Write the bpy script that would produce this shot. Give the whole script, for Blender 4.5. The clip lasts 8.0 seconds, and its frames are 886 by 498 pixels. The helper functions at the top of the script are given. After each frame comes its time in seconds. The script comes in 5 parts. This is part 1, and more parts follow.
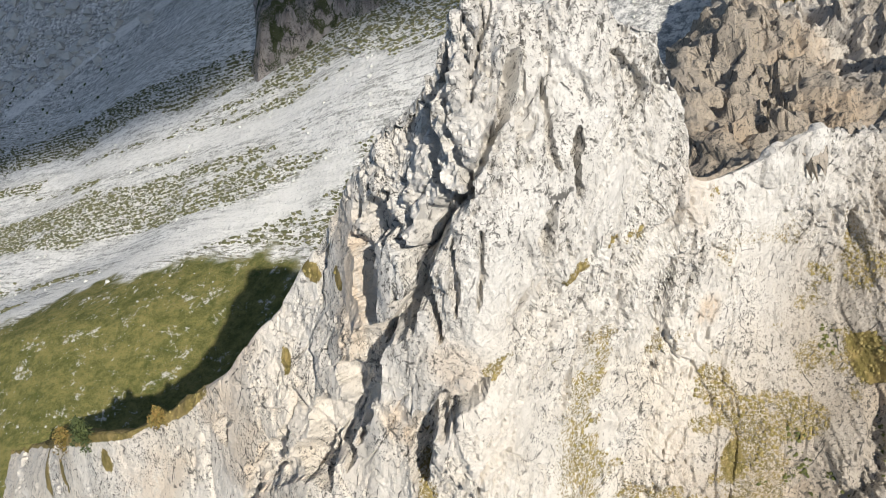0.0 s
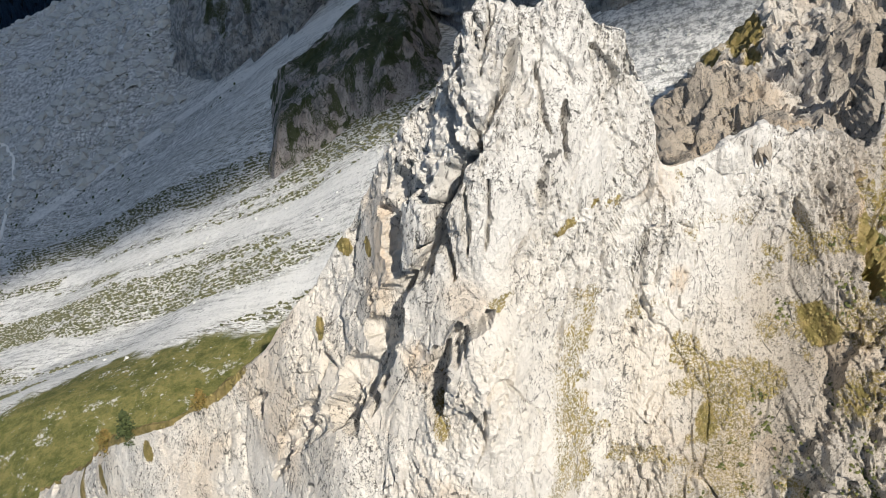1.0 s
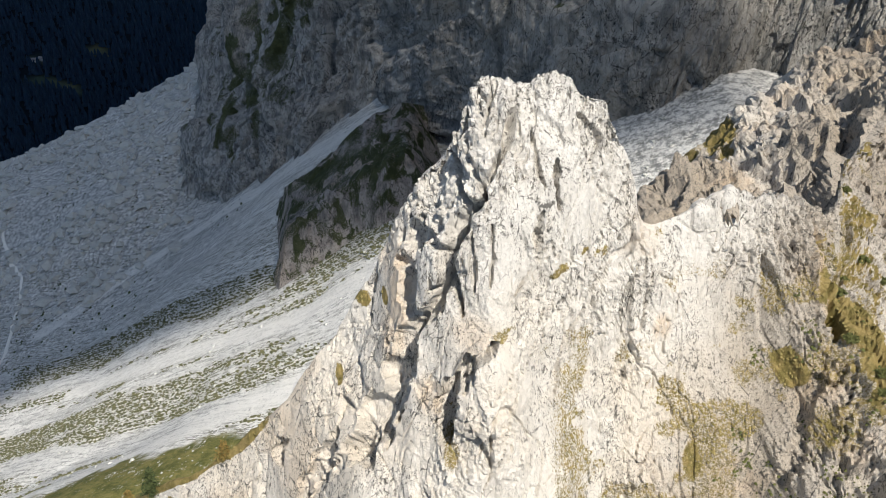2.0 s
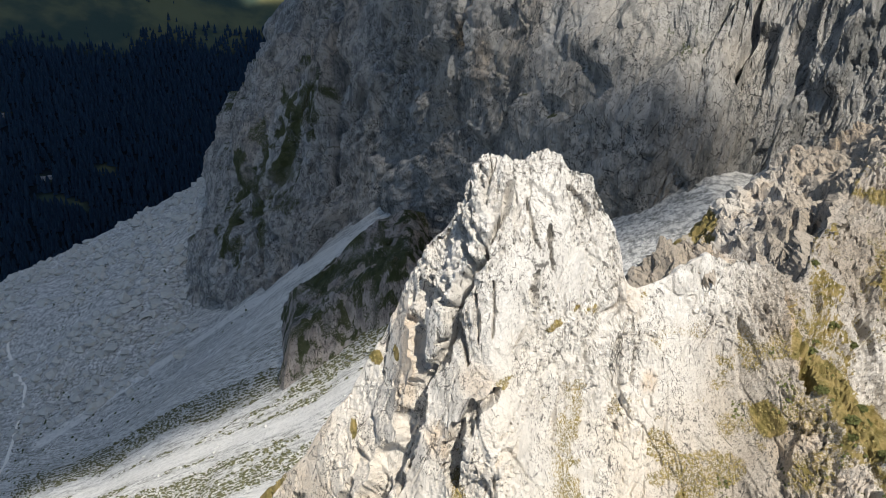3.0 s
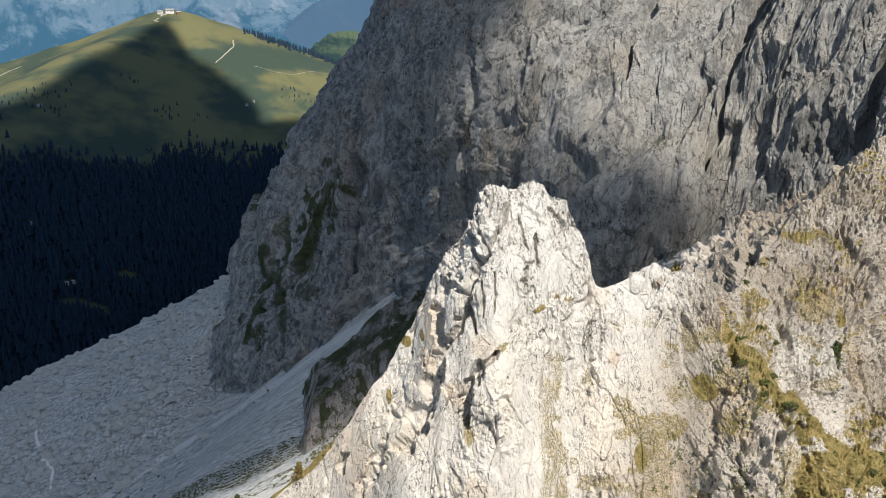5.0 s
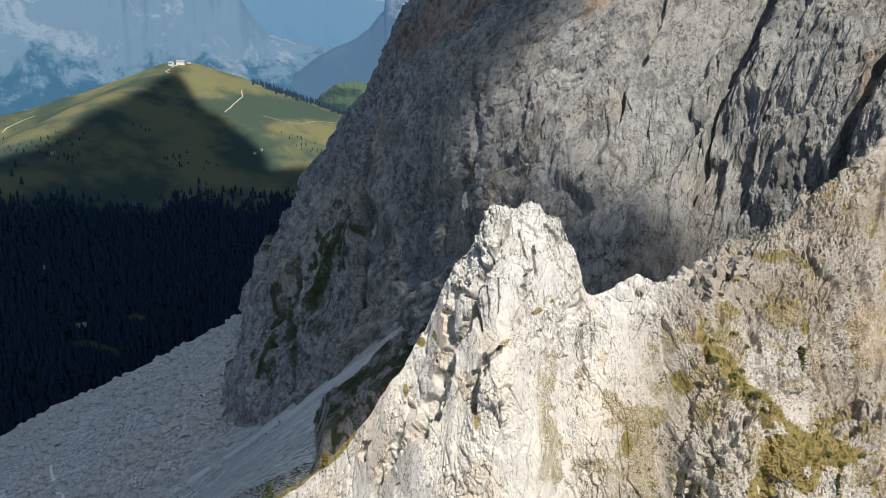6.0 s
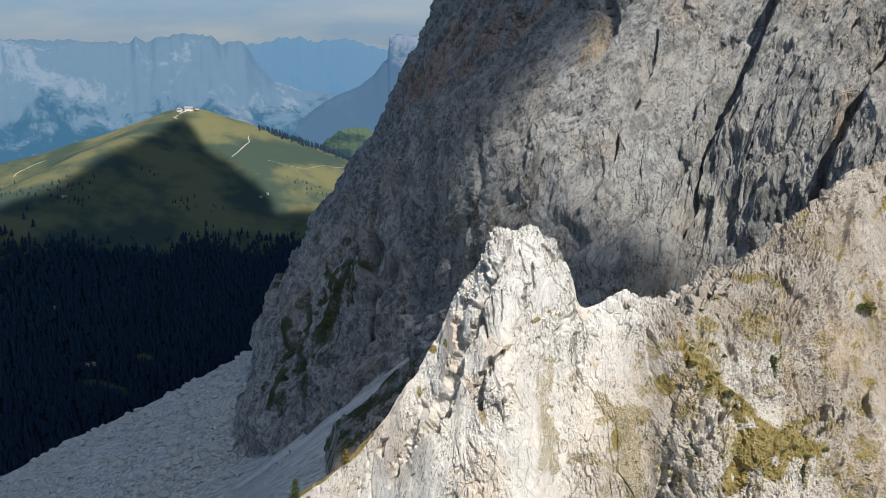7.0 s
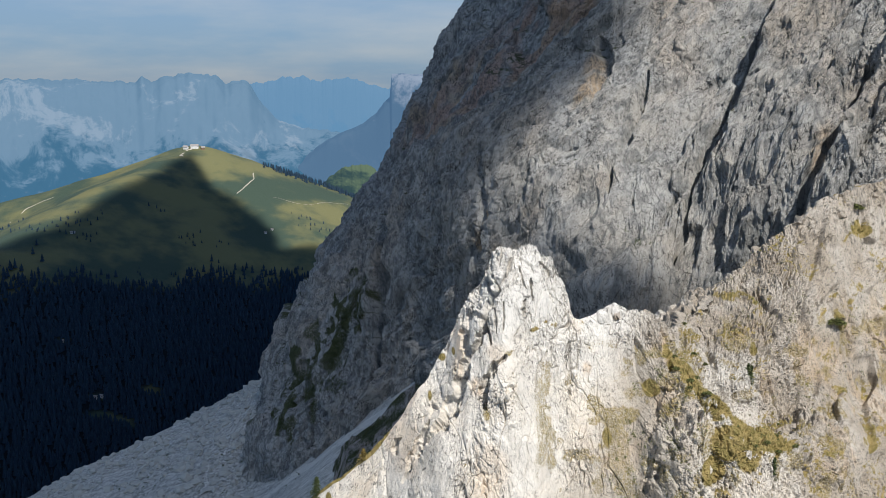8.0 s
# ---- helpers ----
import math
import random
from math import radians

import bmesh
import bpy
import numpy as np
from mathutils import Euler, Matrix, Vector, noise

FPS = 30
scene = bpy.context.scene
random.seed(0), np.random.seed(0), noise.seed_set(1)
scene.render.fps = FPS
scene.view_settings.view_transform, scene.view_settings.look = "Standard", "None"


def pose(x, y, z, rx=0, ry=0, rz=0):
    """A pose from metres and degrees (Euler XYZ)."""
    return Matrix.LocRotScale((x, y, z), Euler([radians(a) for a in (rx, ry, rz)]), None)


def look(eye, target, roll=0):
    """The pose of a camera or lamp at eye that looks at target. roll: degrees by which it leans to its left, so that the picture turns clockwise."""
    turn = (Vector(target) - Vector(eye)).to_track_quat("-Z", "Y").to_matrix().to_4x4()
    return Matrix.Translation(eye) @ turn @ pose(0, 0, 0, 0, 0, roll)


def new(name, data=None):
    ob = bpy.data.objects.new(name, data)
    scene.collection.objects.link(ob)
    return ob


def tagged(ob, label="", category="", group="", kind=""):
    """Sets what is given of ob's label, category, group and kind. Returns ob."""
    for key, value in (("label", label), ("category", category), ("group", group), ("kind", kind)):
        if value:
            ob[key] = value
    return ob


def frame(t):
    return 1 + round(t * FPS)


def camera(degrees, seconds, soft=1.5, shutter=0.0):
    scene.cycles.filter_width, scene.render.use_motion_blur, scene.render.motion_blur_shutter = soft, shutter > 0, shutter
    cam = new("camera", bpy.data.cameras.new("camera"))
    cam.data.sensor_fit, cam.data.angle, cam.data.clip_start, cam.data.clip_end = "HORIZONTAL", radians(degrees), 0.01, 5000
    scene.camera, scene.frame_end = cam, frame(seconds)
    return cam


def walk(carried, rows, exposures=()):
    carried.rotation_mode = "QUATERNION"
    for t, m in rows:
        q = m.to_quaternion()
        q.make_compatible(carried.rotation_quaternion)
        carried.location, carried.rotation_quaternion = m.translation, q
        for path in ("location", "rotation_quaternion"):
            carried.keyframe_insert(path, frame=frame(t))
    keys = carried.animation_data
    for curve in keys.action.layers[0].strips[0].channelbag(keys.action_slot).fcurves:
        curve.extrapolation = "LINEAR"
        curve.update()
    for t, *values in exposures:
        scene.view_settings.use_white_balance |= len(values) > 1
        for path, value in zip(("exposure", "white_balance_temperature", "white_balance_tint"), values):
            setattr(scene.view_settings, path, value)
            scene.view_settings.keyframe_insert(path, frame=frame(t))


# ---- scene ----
cam = camera(50.9, 8.0, soft=0.5)
METRES, EYE, TILT, LEAN, TURN = 200.0, 100.0, -48.0, 0.0, 0.0
ROWS = [
    (0.0, 0.0, 0.0, 0.0, 0.0, 0.0, -0.0),
    (0.5, -0.0031, -0.0454, -0.0489, 0.02, 4.1, -0.2),
    (1.0, -0.007, -0.0879, -0.0958, 0.0, 8.12, -0.35),
    (1.5, -0.0114, -0.1233, -0.1354, -0.12, 12.13, -0.38),
    (2.0, -0.0156, -0.1483, -0.1629, -0.27, 16.31, -0.23),
    (3.5, -0.0238, -0.2363, -0.2643, -0.26, 26.1, 0.07),
    (4.0, -0.0258, -0.279, -0.3129, -0.17, 27.68, -0.01),
    (4.5, -0.0278, -0.3238, -0.3645, -0.07, 29.25, -0.1),
    (6.0, -0.0387, -0.4704, -0.5275, 0.12, 33.9, -0.35),
    (6.5, -0.0433, -0.5185, -0.5821, 0.16, 35.32, -0.41),
    (7.0, -0.0479, -0.5676, -0.637, 0.21, 36.7, -0.43),
    (7.5, -0.0525, -0.6161, -0.6913, 0.26, 37.95, -0.44),
    (8.0, -0.0569, -0.6641, -0.7451, 0.29, 39.0, -0.42),
]
walk(cam, [(t, pose(0, 0, EYE, TILT, LEAN, TURN) @ pose(METRES * x, METRES * y, METRES * z, 90 + pitch, roll, yaw)) for t, x, y, z, yaw, pitch, roll in ROWS], exposures=((0.0, 0.4, 6500, 10), (3.5, 0.4, 6500, 10), (6.0, 0.31, 6400, 10), (8.0, 0.25, 6150, 10)))

# ---- world and light ----
SUN = Vector((0.273, -0.553, 0.787)).normalized()
world = bpy.data.worlds.new("sky")
scene.world = world
world.use_nodes = True
wn = world.node_tree
sky = wn.nodes.new("ShaderNodeTexSky")
sky.sky_type, sky.sun_disc = "NISHITA", False
sky.sun_elevation, sky.sun_rotation = math.asin(SUN.z), math.atan2(SUN.x, SUN.y)
sky.altitude, sky.air_density, sky.dust_density, sky.ozone_density = 2200, 1.0, 0.4, 1.5
wn.nodes["Background"].inputs["Strength"].default_value = 0.115
aim, veil, mixer = wn.nodes.new("ShaderNodeTexCoord"), wn.nodes.new("ShaderNodeTexNoise"), wn.nodes.new("ShaderNodeMix")
flat, band = wn.nodes.new("ShaderNodeMapping"), wn.nodes.new("ShaderNodeMapRange")
flat.inputs["Scale"].default_value = (2.2, 2.2, 11.0)
veil.inputs["Scale"].default_value, veil.inputs["Detail"].default_value, veil.inputs["Roughness"].default_value = 1.6, 6, 0.55
band.inputs[1].default_value, band.inputs[2].default_value, band.inputs[3].default_value, band.inputs[4].default_value = 0.42, 0.66, 0.0, 1.0
mixer.data_type = "RGBA"
low, fade, haze = wn.nodes.new("ShaderNodeSeparateXYZ"), wn.nodes.new("ShaderNodeMapRange"), wn.nodes.new("ShaderNodeMix")
haze.data_type = "RGBA"
fade.inputs[1].default_value, fade.inputs[2].default_value, fade.inputs[3].default_value, fade.inputs[4].default_value = 0.02, 0.32, 0.95, 0.25
wn.links.new(aim.outputs["Generated"], low.inputs[0])
wn.links.new(low.outputs[2], fade.inputs[0])
wn.links.new(aim.outputs["Generated"], flat.inputs["Vector"])
wn.links.new(flat.outputs[0], veil.inputs["Vector"])
wn.links.new(veil.outputs["Fac"], band.inputs[0])
wn.links.new(band.outputs[0], mixer.inputs[0])
mixer.inputs[6].default_value, mixer.inputs[7].default_value = (1.3, 1.95, 2.7, 1), (2.55, 2.7, 2.85, 1)
wn.links.new(fade.outputs[0], haze.inputs[0])
wn.links.new(sky.outputs[0], haze.inputs[6])
wn.links.new(mixer.outputs[2], haze.inputs[7])
wn.links.new(haze.outputs[2], wn.nodes["Background"].inputs["Color"])
sun = new("sun", bpy.data.lights.new("sun", "SUN"))
sun.data.energy, sun.data.angle, sun.data.color = 5.0, radians(0.55), (1.0, 0.95, 0.87)
sun.matrix_world = look((0, 0, 900), Vector((0, 0, 900)) - SUN)


# ---- noise and grids ----
def lattice(ix, iy, iz, seed):
    """Random numbers 0..1 at whole-number places."""
    h = (ix.astype(np.uint32) * np.uint32(374761393) + iy.astype(np.uint32) * np.uint32(668265263)
         + iz.astype(np.uint32) * np.uint32(2147483647) + np.uint32(seed * 974711 + 12345))
    h = (h ^ (h >> np.uint32(13))) * np.uint32(1274126177)
    h = (h ^ (h >> np.uint32(16))) * np.uint32(2246822519)
    return ((h ^ (h >> np.uint32(15))) & np.uint32(0xFFFFFF)).astype(np.float32) / np.float32(16777216.0)


def value(x, y, z, seed=0):
    """Smooth noise, -1..1."""
    fx, fy, fz = np.floor(x), np.floor(y), np.floor(z)
    ix, iy, iz = fx.astype(np.int64), fy.astype(np.int64), fz.astype(np.int64)
    u, v, w = x - fx, y - fy, z - fz
    u, v, w = u * u * u * (u * (u * 6 - 15) + 10), v * v * v * (v * (v * 6 - 15) + 10), w * w * w * (w * (w * 6 - 15) + 10)
    out = 0
    for dx in (0, 1):
        for dy in (0, 1):
            for dz in (0, 1):
                k = (u if dx else 1 - u) * (v if dy else 1 - v) * (w if dz else 1 - w)
                out = out + k * lattice(ix + dx, iy + dy, iz + dz, seed)
    return out * 2 - 1


def fbm(x, y, z, octaves=4, seed=0, gain=0.5):
    out, amp, total = 0, 1.0, 0.0
    for k in range(octaves):
        out = out + amp * value(x * 2.03 ** k + 17.3 * k, y * 2.03 ** k - 9.1 * k, z * 2.03 ** k + 4.7 * k, seed + k)
        total += amp
        amp *= gain
    return out / total


def ridged(x, y, z, octaves=4, seed=0, gain=0.55):
    out, amp, total = 0, 1.0, 0.0
    for k in range(octaves):
        n = 1 - np.abs(value(x * 2.1 ** k + 3.3 * k, y * 2.1 ** k + 7.9 * k, z * 2.1 ** k - 2.7 * k, seed + k)) * 1.6
        out = out + amp * n
        total += amp
        amp *= gain
    return out / total


def blocks(u, w, seed=0, tilt=0.8, hard=16.0):
    """Broken rock: every cell is a facet with a height and a slant of its own, and the facets meet in narrow bevels."""
    bu, bw = np.floor(u), np.floor(w)
    total, h = 1e-9, 0.0
    k = np.zeros(np.shape(u), np.int64)
    for du in (-1, 0, 1):
        for dw in (-1, 0, 1):
            cu, cw = (bu + du).astype(np.int64), (bw + dw).astype(np.int64)
            pu, pw = u - cu - lattice(cu, cw, k, seed + 1), w - cw - lattice(cu, cw, k, seed + 2)
            face = lattice(cu, cw, k, seed + 3) * 2 - 1 + tilt * (pu * (lattice(cu, cw, k, seed + 4) * 4 - 2) + pw * (lattice(cu, cw, k, seed + 5) * 4 - 2))
            weight = np.exp(-hard * (pu * pu + pw * pw))
            total = total + weight
            h = h + weight * face
    return h / total


def cracks(u, w, width, seed):
    """Long wandering fissures: 1 in the middle of a fissure, 0 off it."""
    n = value(u, w, u * 0 + 0.5, seed) + 0.35 * value(u * 2.7, w * 2.7, u * 0 + 0.5, seed + 1)
    here = smooth(-0.15, 0.25, value(u * 0.6 + 9, w * 0.6, u * 0, seed + 2))
    return smooth(width, 0, np.abs(n)) * here


def groove(x, z, line, width, depth):
    """A cleft along a line, deepest in the middle, that thins out at both ends."""
    d, t = near_line(x, z, line)
    wide = width * (0.35 + 0.65 * np.sin(np.clip(t, 0.02, 0.98) * math.pi) ** 0.5)
    return -depth * np.clip(1 - (d / wide) ** 2, 0, 1) ** 0.6


def bulge(x, z, cx, cz, rx, rz, height, lean=0.0):
    """A block that stands proud, with a steep rim."""
    a, b = (x - cx - lean * (z - cz)) / rx, (z - cz) / rz
    return height * np.clip(1 - (a * a + b * b), 0, 1) ** 0.45


def smooth(a, b, x):
    t = np.clip((x - a) / (b - a), 0, 1)
    return t * t * (3 - 2 * t)


def curve(xs, ys, x):
    """A smooth line through the stations (monotone cubic)."""
    xs, ys = np.asarray(xs, float), np.asarray(ys, float)
    d, h = np.diff(ys) / np.diff(xs), np.diff(xs)
    m = np.zeros(len(xs))
    m[0], m[-1] = d[0], d[-1]
    for k in range(1, len(xs) - 1):
        if d[k - 1] * d[k] > 0:
            w1, w2 = 2 * h[k] + h[k - 1], h[k] + 2 * h[k - 1]
            m[k] = (w1 + w2) / (w1 / d[k - 1] + w2 / d[k])
    x = np.clip(x, xs[0], xs[-1])
    k = np.clip(np.searchsorted(xs, x) - 1, 0, len(xs) - 2)
    t = (x - xs[k]) / h[k]
    return ((2 * t ** 3 - 3 * t ** 2 + 1) * ys[k] + (t ** 3 - 2 * t ** 2 + t) * h[k] * m[k]
            + (3 * t ** 2 - 2 * t ** 3) * ys[k + 1] + (t ** 3 - t ** 2) * h[k] * m[k + 1])


def near_line(x, z, line):
    """Distance to a polyline, and how far along it (0..1)."""
    best, along = np.full(np.shape(x), 1e9), np.zeros(np.shape(x))
    n = len(line) - 1
    for k in range(n):
        (ax, az), (bx, bz) = line[k], line[k + 1]
        ex, ez = bx - ax, bz - az
        t = np.clip(((x - ax) * ex + (z - az) * ez) / (ex * ex + ez * ez), 0, 1)
        d = np.hypot(x - ax - t * ex, z - az - t * ez)
        along = np.where(d < best, (k + t) / n, along)
        best = np.minimum(best, d)
    return best, along


def normals(p):
    du, dv = np.gradient(p, axis=0), np.gradient(p, axis=1)
    n = np.cross(du, dv)
    return n / np.maximum(np.linalg.norm(n, axis=2, keepdims=True), 1e-9)


def sheet(name, p, material, parent=None, flat=True, keep=None, **masks):
    """A grid of points (columns, rows, 3) as one mesh, with masks that its material reads."""
    n, m = p.shape[:2]
    me = bpy.data.meshes.new(name)
    idx = np.arange(n * m).reshape(n, m)
    quads = np.stack([idx[:-1, :-1], idx[1:, :-1], idx[1:, 1:], idx[:-1, 1:]], -1)
    quads = quads.reshape(-1, 4) if keep is None else quads[keep]
    v = p.reshape(-1, 3)
    one = np.linalg.norm(v[quads[:, 0]] - v[quads[:, 2]], axis=1) < np.linalg.norm(v[quads[:, 1]] - v[quads[:, 3]], axis=1)
    tris = np.where(one[:, None], quads[:, [0, 1, 2, 0, 2, 3]], quads[:, [0, 1, 3, 1, 2, 3]]).reshape(-1, 3)
    me.vertices.add(n * m)
    me.vertices.foreach_set("co", p.reshape(-1).astype(np.float32))
    me.loops.add(tris.size)
    me.loops.foreach_set("vertex_index", tris.reshape(-1).astype(np.int32))
    me.polygons.add(len(tris))
    me.polygons.foreach_set("loop_start", np.arange(0, tris.size, 3, dtype=np.int32))
    me.update(calc_edges=True)
    if not flat:
        me.shade_smooth()
    else:
        me.shade_flat()
    for key, v in masks.items():
        me.attributes.new(key, "FLOAT", "POINT").data.foreach_set("value", np.ascontiguousarray(v, np.float32).reshape(-1))
    me.materials.append(material)
    ob = new(name, me)
    ob.parent = parent
    return ob


# ---- materials ----
class Mat:
    """A node material, built line by line."""

    def __init__(self, name, rough=0.9):
        self.m = bpy.data.materials.new(name)
        self.m.use_nodes = True
        self.t = self.m.node_tree
        self.b = self.t.nodes["Principled BSDF"]
        self.b.inputs["Roughness"].default_value = rough
        self.b.inputs["Specular IOR Level"].default_value = 0.25
        self.co = self.node("ShaderNodeNewGeometry").outputs["Position"]

    def node(self, kind):
        return self.t.nodes.new(kind)

    def put(self, socket, v):
        if isinstance(v, bpy.types.NodeSocket):
            self.t.links.new(v, socket)
        else:
            socket.default_value = (*v, 1) if isinstance(v, tuple) and len(v) == 3 and socket.type == "RGBA" else v

    def attr(self, name):
        a = self.node("ShaderNodeAttribute")
        a.attribute_name = name
        return a.outputs["Fac"]

    def math(self, op, a, b=0.0, clamp=False):
        n = self.node("ShaderNodeMath")
        n.operation, n.use_clamp = op, clamp
        self.put(n.inputs[0], a)
        self.put(n.inputs[1], b)
        return n.outputs[0]

    def stretch(self, x, y, z):
        n = self.node("ShaderNodeVectorMath")
        n.operation = "MULTIPLY"
        self.put(n.inputs[0], self.co)
        n.inputs[1].default_value = (x, y, z)
        return n.outputs[0]

    def along(self, turn, a, b):
        n = self.node("ShaderNodeMapping")
        self.put(n.inputs["Vector"], self.co)
        n.inputs["Rotation"].default_value = (0, 0, turn)
        k = self.node("ShaderNodeVectorMath")
        k.operation = "MULTIPLY"
        self.put(k.inputs[0], n.outputs[0])
        k.inputs[1].default_value = (a, b, 0.0)
        return k.outputs[0]

    def noise(self, scale, detail=4, rough=0.6, warp=0.0, at=None):
        n = self.node("ShaderNodeTexNoise")
        self.put(n.inputs["Vector"], at or self.co)
        n.inputs["Scale"].default_value, n.inputs["Detail"].default_value = scale, detail
        n.inputs["Roughness"].default_value, n.inputs["Distortion"].default_value = rough, warp
        return n.outputs["Fac"]

    def cells(self, scale, at=None, feature="DISTANCE_TO_EDGE"):
        n = self.node("ShaderNodeTexVoronoi")
        n.feature = feature
        self.put(n.inputs["Vector"], at or self.co)
        n.inputs["Scale"].default_value = scale
        return n.outputs[0]

    def ramp(self, v, lo, hi):
        n = self.node("ShaderNodeMapRange")
        n.interpolation_type = "SMOOTHSTEP"
        self.put(n.inputs[0], v)
        n.inputs[1].default_value, n.inputs[2].default_value = lo, hi
        return n.outputs[0]

    def mix(self, f, a, b):
        n = self.node("ShaderNodeMix")
        n.data_type = "RGBA"
        self.put(n.inputs[0], f)
        self.put(n.inputs[6], a)
        self.put(n.inputs[7], b)
        return n.outputs[2]

    def bump(self, *layers):
        last = None
        for v, strength, dist in layers:
            n = self.node("ShaderNodeBump")
            n.inputs["Strength"].default_value, n.inputs["Distance"].default_value = strength, dist
            self.put(n.inputs["Height"], v)
            if last:
                self.put(n.inputs["Normal"], last)
            last = n.outputs[0]
        self.put(self.b.inputs["Normal"], last)

    def done(self, colour):
        self.put(self.b.inputs["Base Color"], colour)
        return self.m


def rock_material(name, light, dark, warm, grain=1.0, green=(0.11, 0.11, 0.042), pits=0.6, umber=((0.2, 0.165, 0.12), (0.47, 0.39, 0.3)), crevice_shade=(0.06, 0.056, 0.048), web=0.0, relief=1.0, fibre=1.0, lay=(0.1, 0.3, 0.2), wash=0.0):
    m = Mat(name)
    tall = m.stretch(1, 1, 1 - 0.7 * fibre)
    big, mid, fine = m.noise(0.05 * grain, 4), m.noise(0.4 * grain, 6, 0.7, 0.8, tall), m.noise(2.4 * grain, 5, 0.7, 0.3)
    runs = m.noise(1.3 * grain, 6, 0.75, 0.5, m.stretch(1, 1, 1 - 0.86 * fibre))
    c = m.mix(m.ramp(mid, 0.36, 0.58), dark, light)
    c = m.mix(m.math("MULTIPLY", m.math("ADD", m.math("MULTIPLY", m.ramp(big, 0.42, 0.62), 0.5), 0.28), m.attr("warm")), c, warm)
    c = m.mix(m.math("MULTIPLY", m.attr("brown"), 0.85), c, m.mix(fine, *umber))
    c = m.mix(m.math("MULTIPLY", m.attr("ochre"), m.ramp(mid, 0.3, 0.55)), c, (0.56, 0.38, 0.21))
    # dark pits, flecks and runs: shade of small crevices put into the colour
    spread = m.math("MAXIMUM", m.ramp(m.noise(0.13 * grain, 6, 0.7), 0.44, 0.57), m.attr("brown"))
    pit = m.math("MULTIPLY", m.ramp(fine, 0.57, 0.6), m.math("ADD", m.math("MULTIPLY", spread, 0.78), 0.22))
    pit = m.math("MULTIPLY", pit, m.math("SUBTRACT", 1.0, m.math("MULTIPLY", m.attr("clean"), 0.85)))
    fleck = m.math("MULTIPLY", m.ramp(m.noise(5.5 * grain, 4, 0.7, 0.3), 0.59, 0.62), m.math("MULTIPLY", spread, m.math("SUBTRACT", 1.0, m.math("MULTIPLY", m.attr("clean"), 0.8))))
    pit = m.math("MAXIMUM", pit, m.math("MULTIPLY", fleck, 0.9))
    c = m.mix(m.math("MULTIPLY", pit, pits), c, crevice_shade)
    c = m.mix(m.math("MULTIPLY", m.math("MULTIPLY", m.ramp(runs, 0.56, 0.62), m.math("MULTIPLY", spread, m.math("SUBTRACT", 1.0, m.attr("clean")))), 0.5), c, tuple(2.2 * v for v in crevice_shade))
    if wash:
        drip = m.ramp(m.noise(0.22 * grain, 6, 0.7, 0.4, m.stretch(1, 1, 0.22)), 0.5, 0.62)
        c = m.mix(m.math("MULTIPLY", drip, wash), c, (0.1, 0.108, 0.105))
        pale = m.ramp(m.noise(0.14 * grain, 6, 0.75, 0.3, m.stretch(1, 1, 0.4)), 0.56, 0.66)
        c = m.mix(m.math("MULTIPLY", pale, 0.5 * wash), c, (0.6, 0.585, 0.54))
    shift = m.node("ShaderNodeTexNoise")
    shift.inputs["Scale"].default_value, shift.inputs["Detail"].default_value = 0.35 * grain, 3
    m.put(shift.inputs["Vector"], m.co)
    wide = m.node("ShaderNodeVectorMath")
    wide.operation = "MULTIPLY_ADD"
    m.put(wide.inputs[0], shift.outputs["Color"])
    wide.inputs[1].default_value = (0.9 / grain, 0.9 / grain, 0.9 / grain)
    m.put(wide.inputs[2], m.co)
    slant = m.node("ShaderNodeMapping")
    m.put(slant.inputs["Vector"], wide.outputs[0])
    slant.inputs["Rotation"].default_value, slant.inputs["Scale"].default_value = lay, (1.0, 1.0, 1 - 0.78 * fibre)
    # fracture seams and dashes, darkened the same way with painted crevice shade
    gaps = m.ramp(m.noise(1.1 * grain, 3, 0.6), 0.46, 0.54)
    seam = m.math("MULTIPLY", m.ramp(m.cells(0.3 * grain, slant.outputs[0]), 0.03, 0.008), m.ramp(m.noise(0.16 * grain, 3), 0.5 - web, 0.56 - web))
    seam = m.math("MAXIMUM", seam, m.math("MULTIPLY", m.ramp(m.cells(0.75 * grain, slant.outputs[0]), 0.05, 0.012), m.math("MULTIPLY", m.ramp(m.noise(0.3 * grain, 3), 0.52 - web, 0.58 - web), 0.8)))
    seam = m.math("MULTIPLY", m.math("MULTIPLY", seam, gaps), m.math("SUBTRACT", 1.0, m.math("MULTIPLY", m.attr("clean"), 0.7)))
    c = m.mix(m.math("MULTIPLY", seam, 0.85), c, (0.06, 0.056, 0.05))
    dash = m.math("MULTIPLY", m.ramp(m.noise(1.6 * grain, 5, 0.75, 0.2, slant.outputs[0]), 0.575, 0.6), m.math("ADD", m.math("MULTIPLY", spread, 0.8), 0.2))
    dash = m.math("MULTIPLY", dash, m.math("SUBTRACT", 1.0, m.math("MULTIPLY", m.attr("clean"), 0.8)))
    c = m.mix(m.math("MULTIPLY", dash, pits), c, crevice_shade)
    sod = m.math("ADD", m.math("MULTIPLY", m.noise(3.2 * grain, 6, 0.85), 0.7), m.math("MULTIPLY", m.attr("grass"), 0.5))
    grass = m.ramp(sod, 0.6, 0.66)
    c = m.mix(grass, c, m.mix(m.ramp(m.noise(0.5 * grain, 3), 0.4, 0.6), green, tuple(v * k for v, k in zip(green, (1.7, 1.6, 1.9)))))
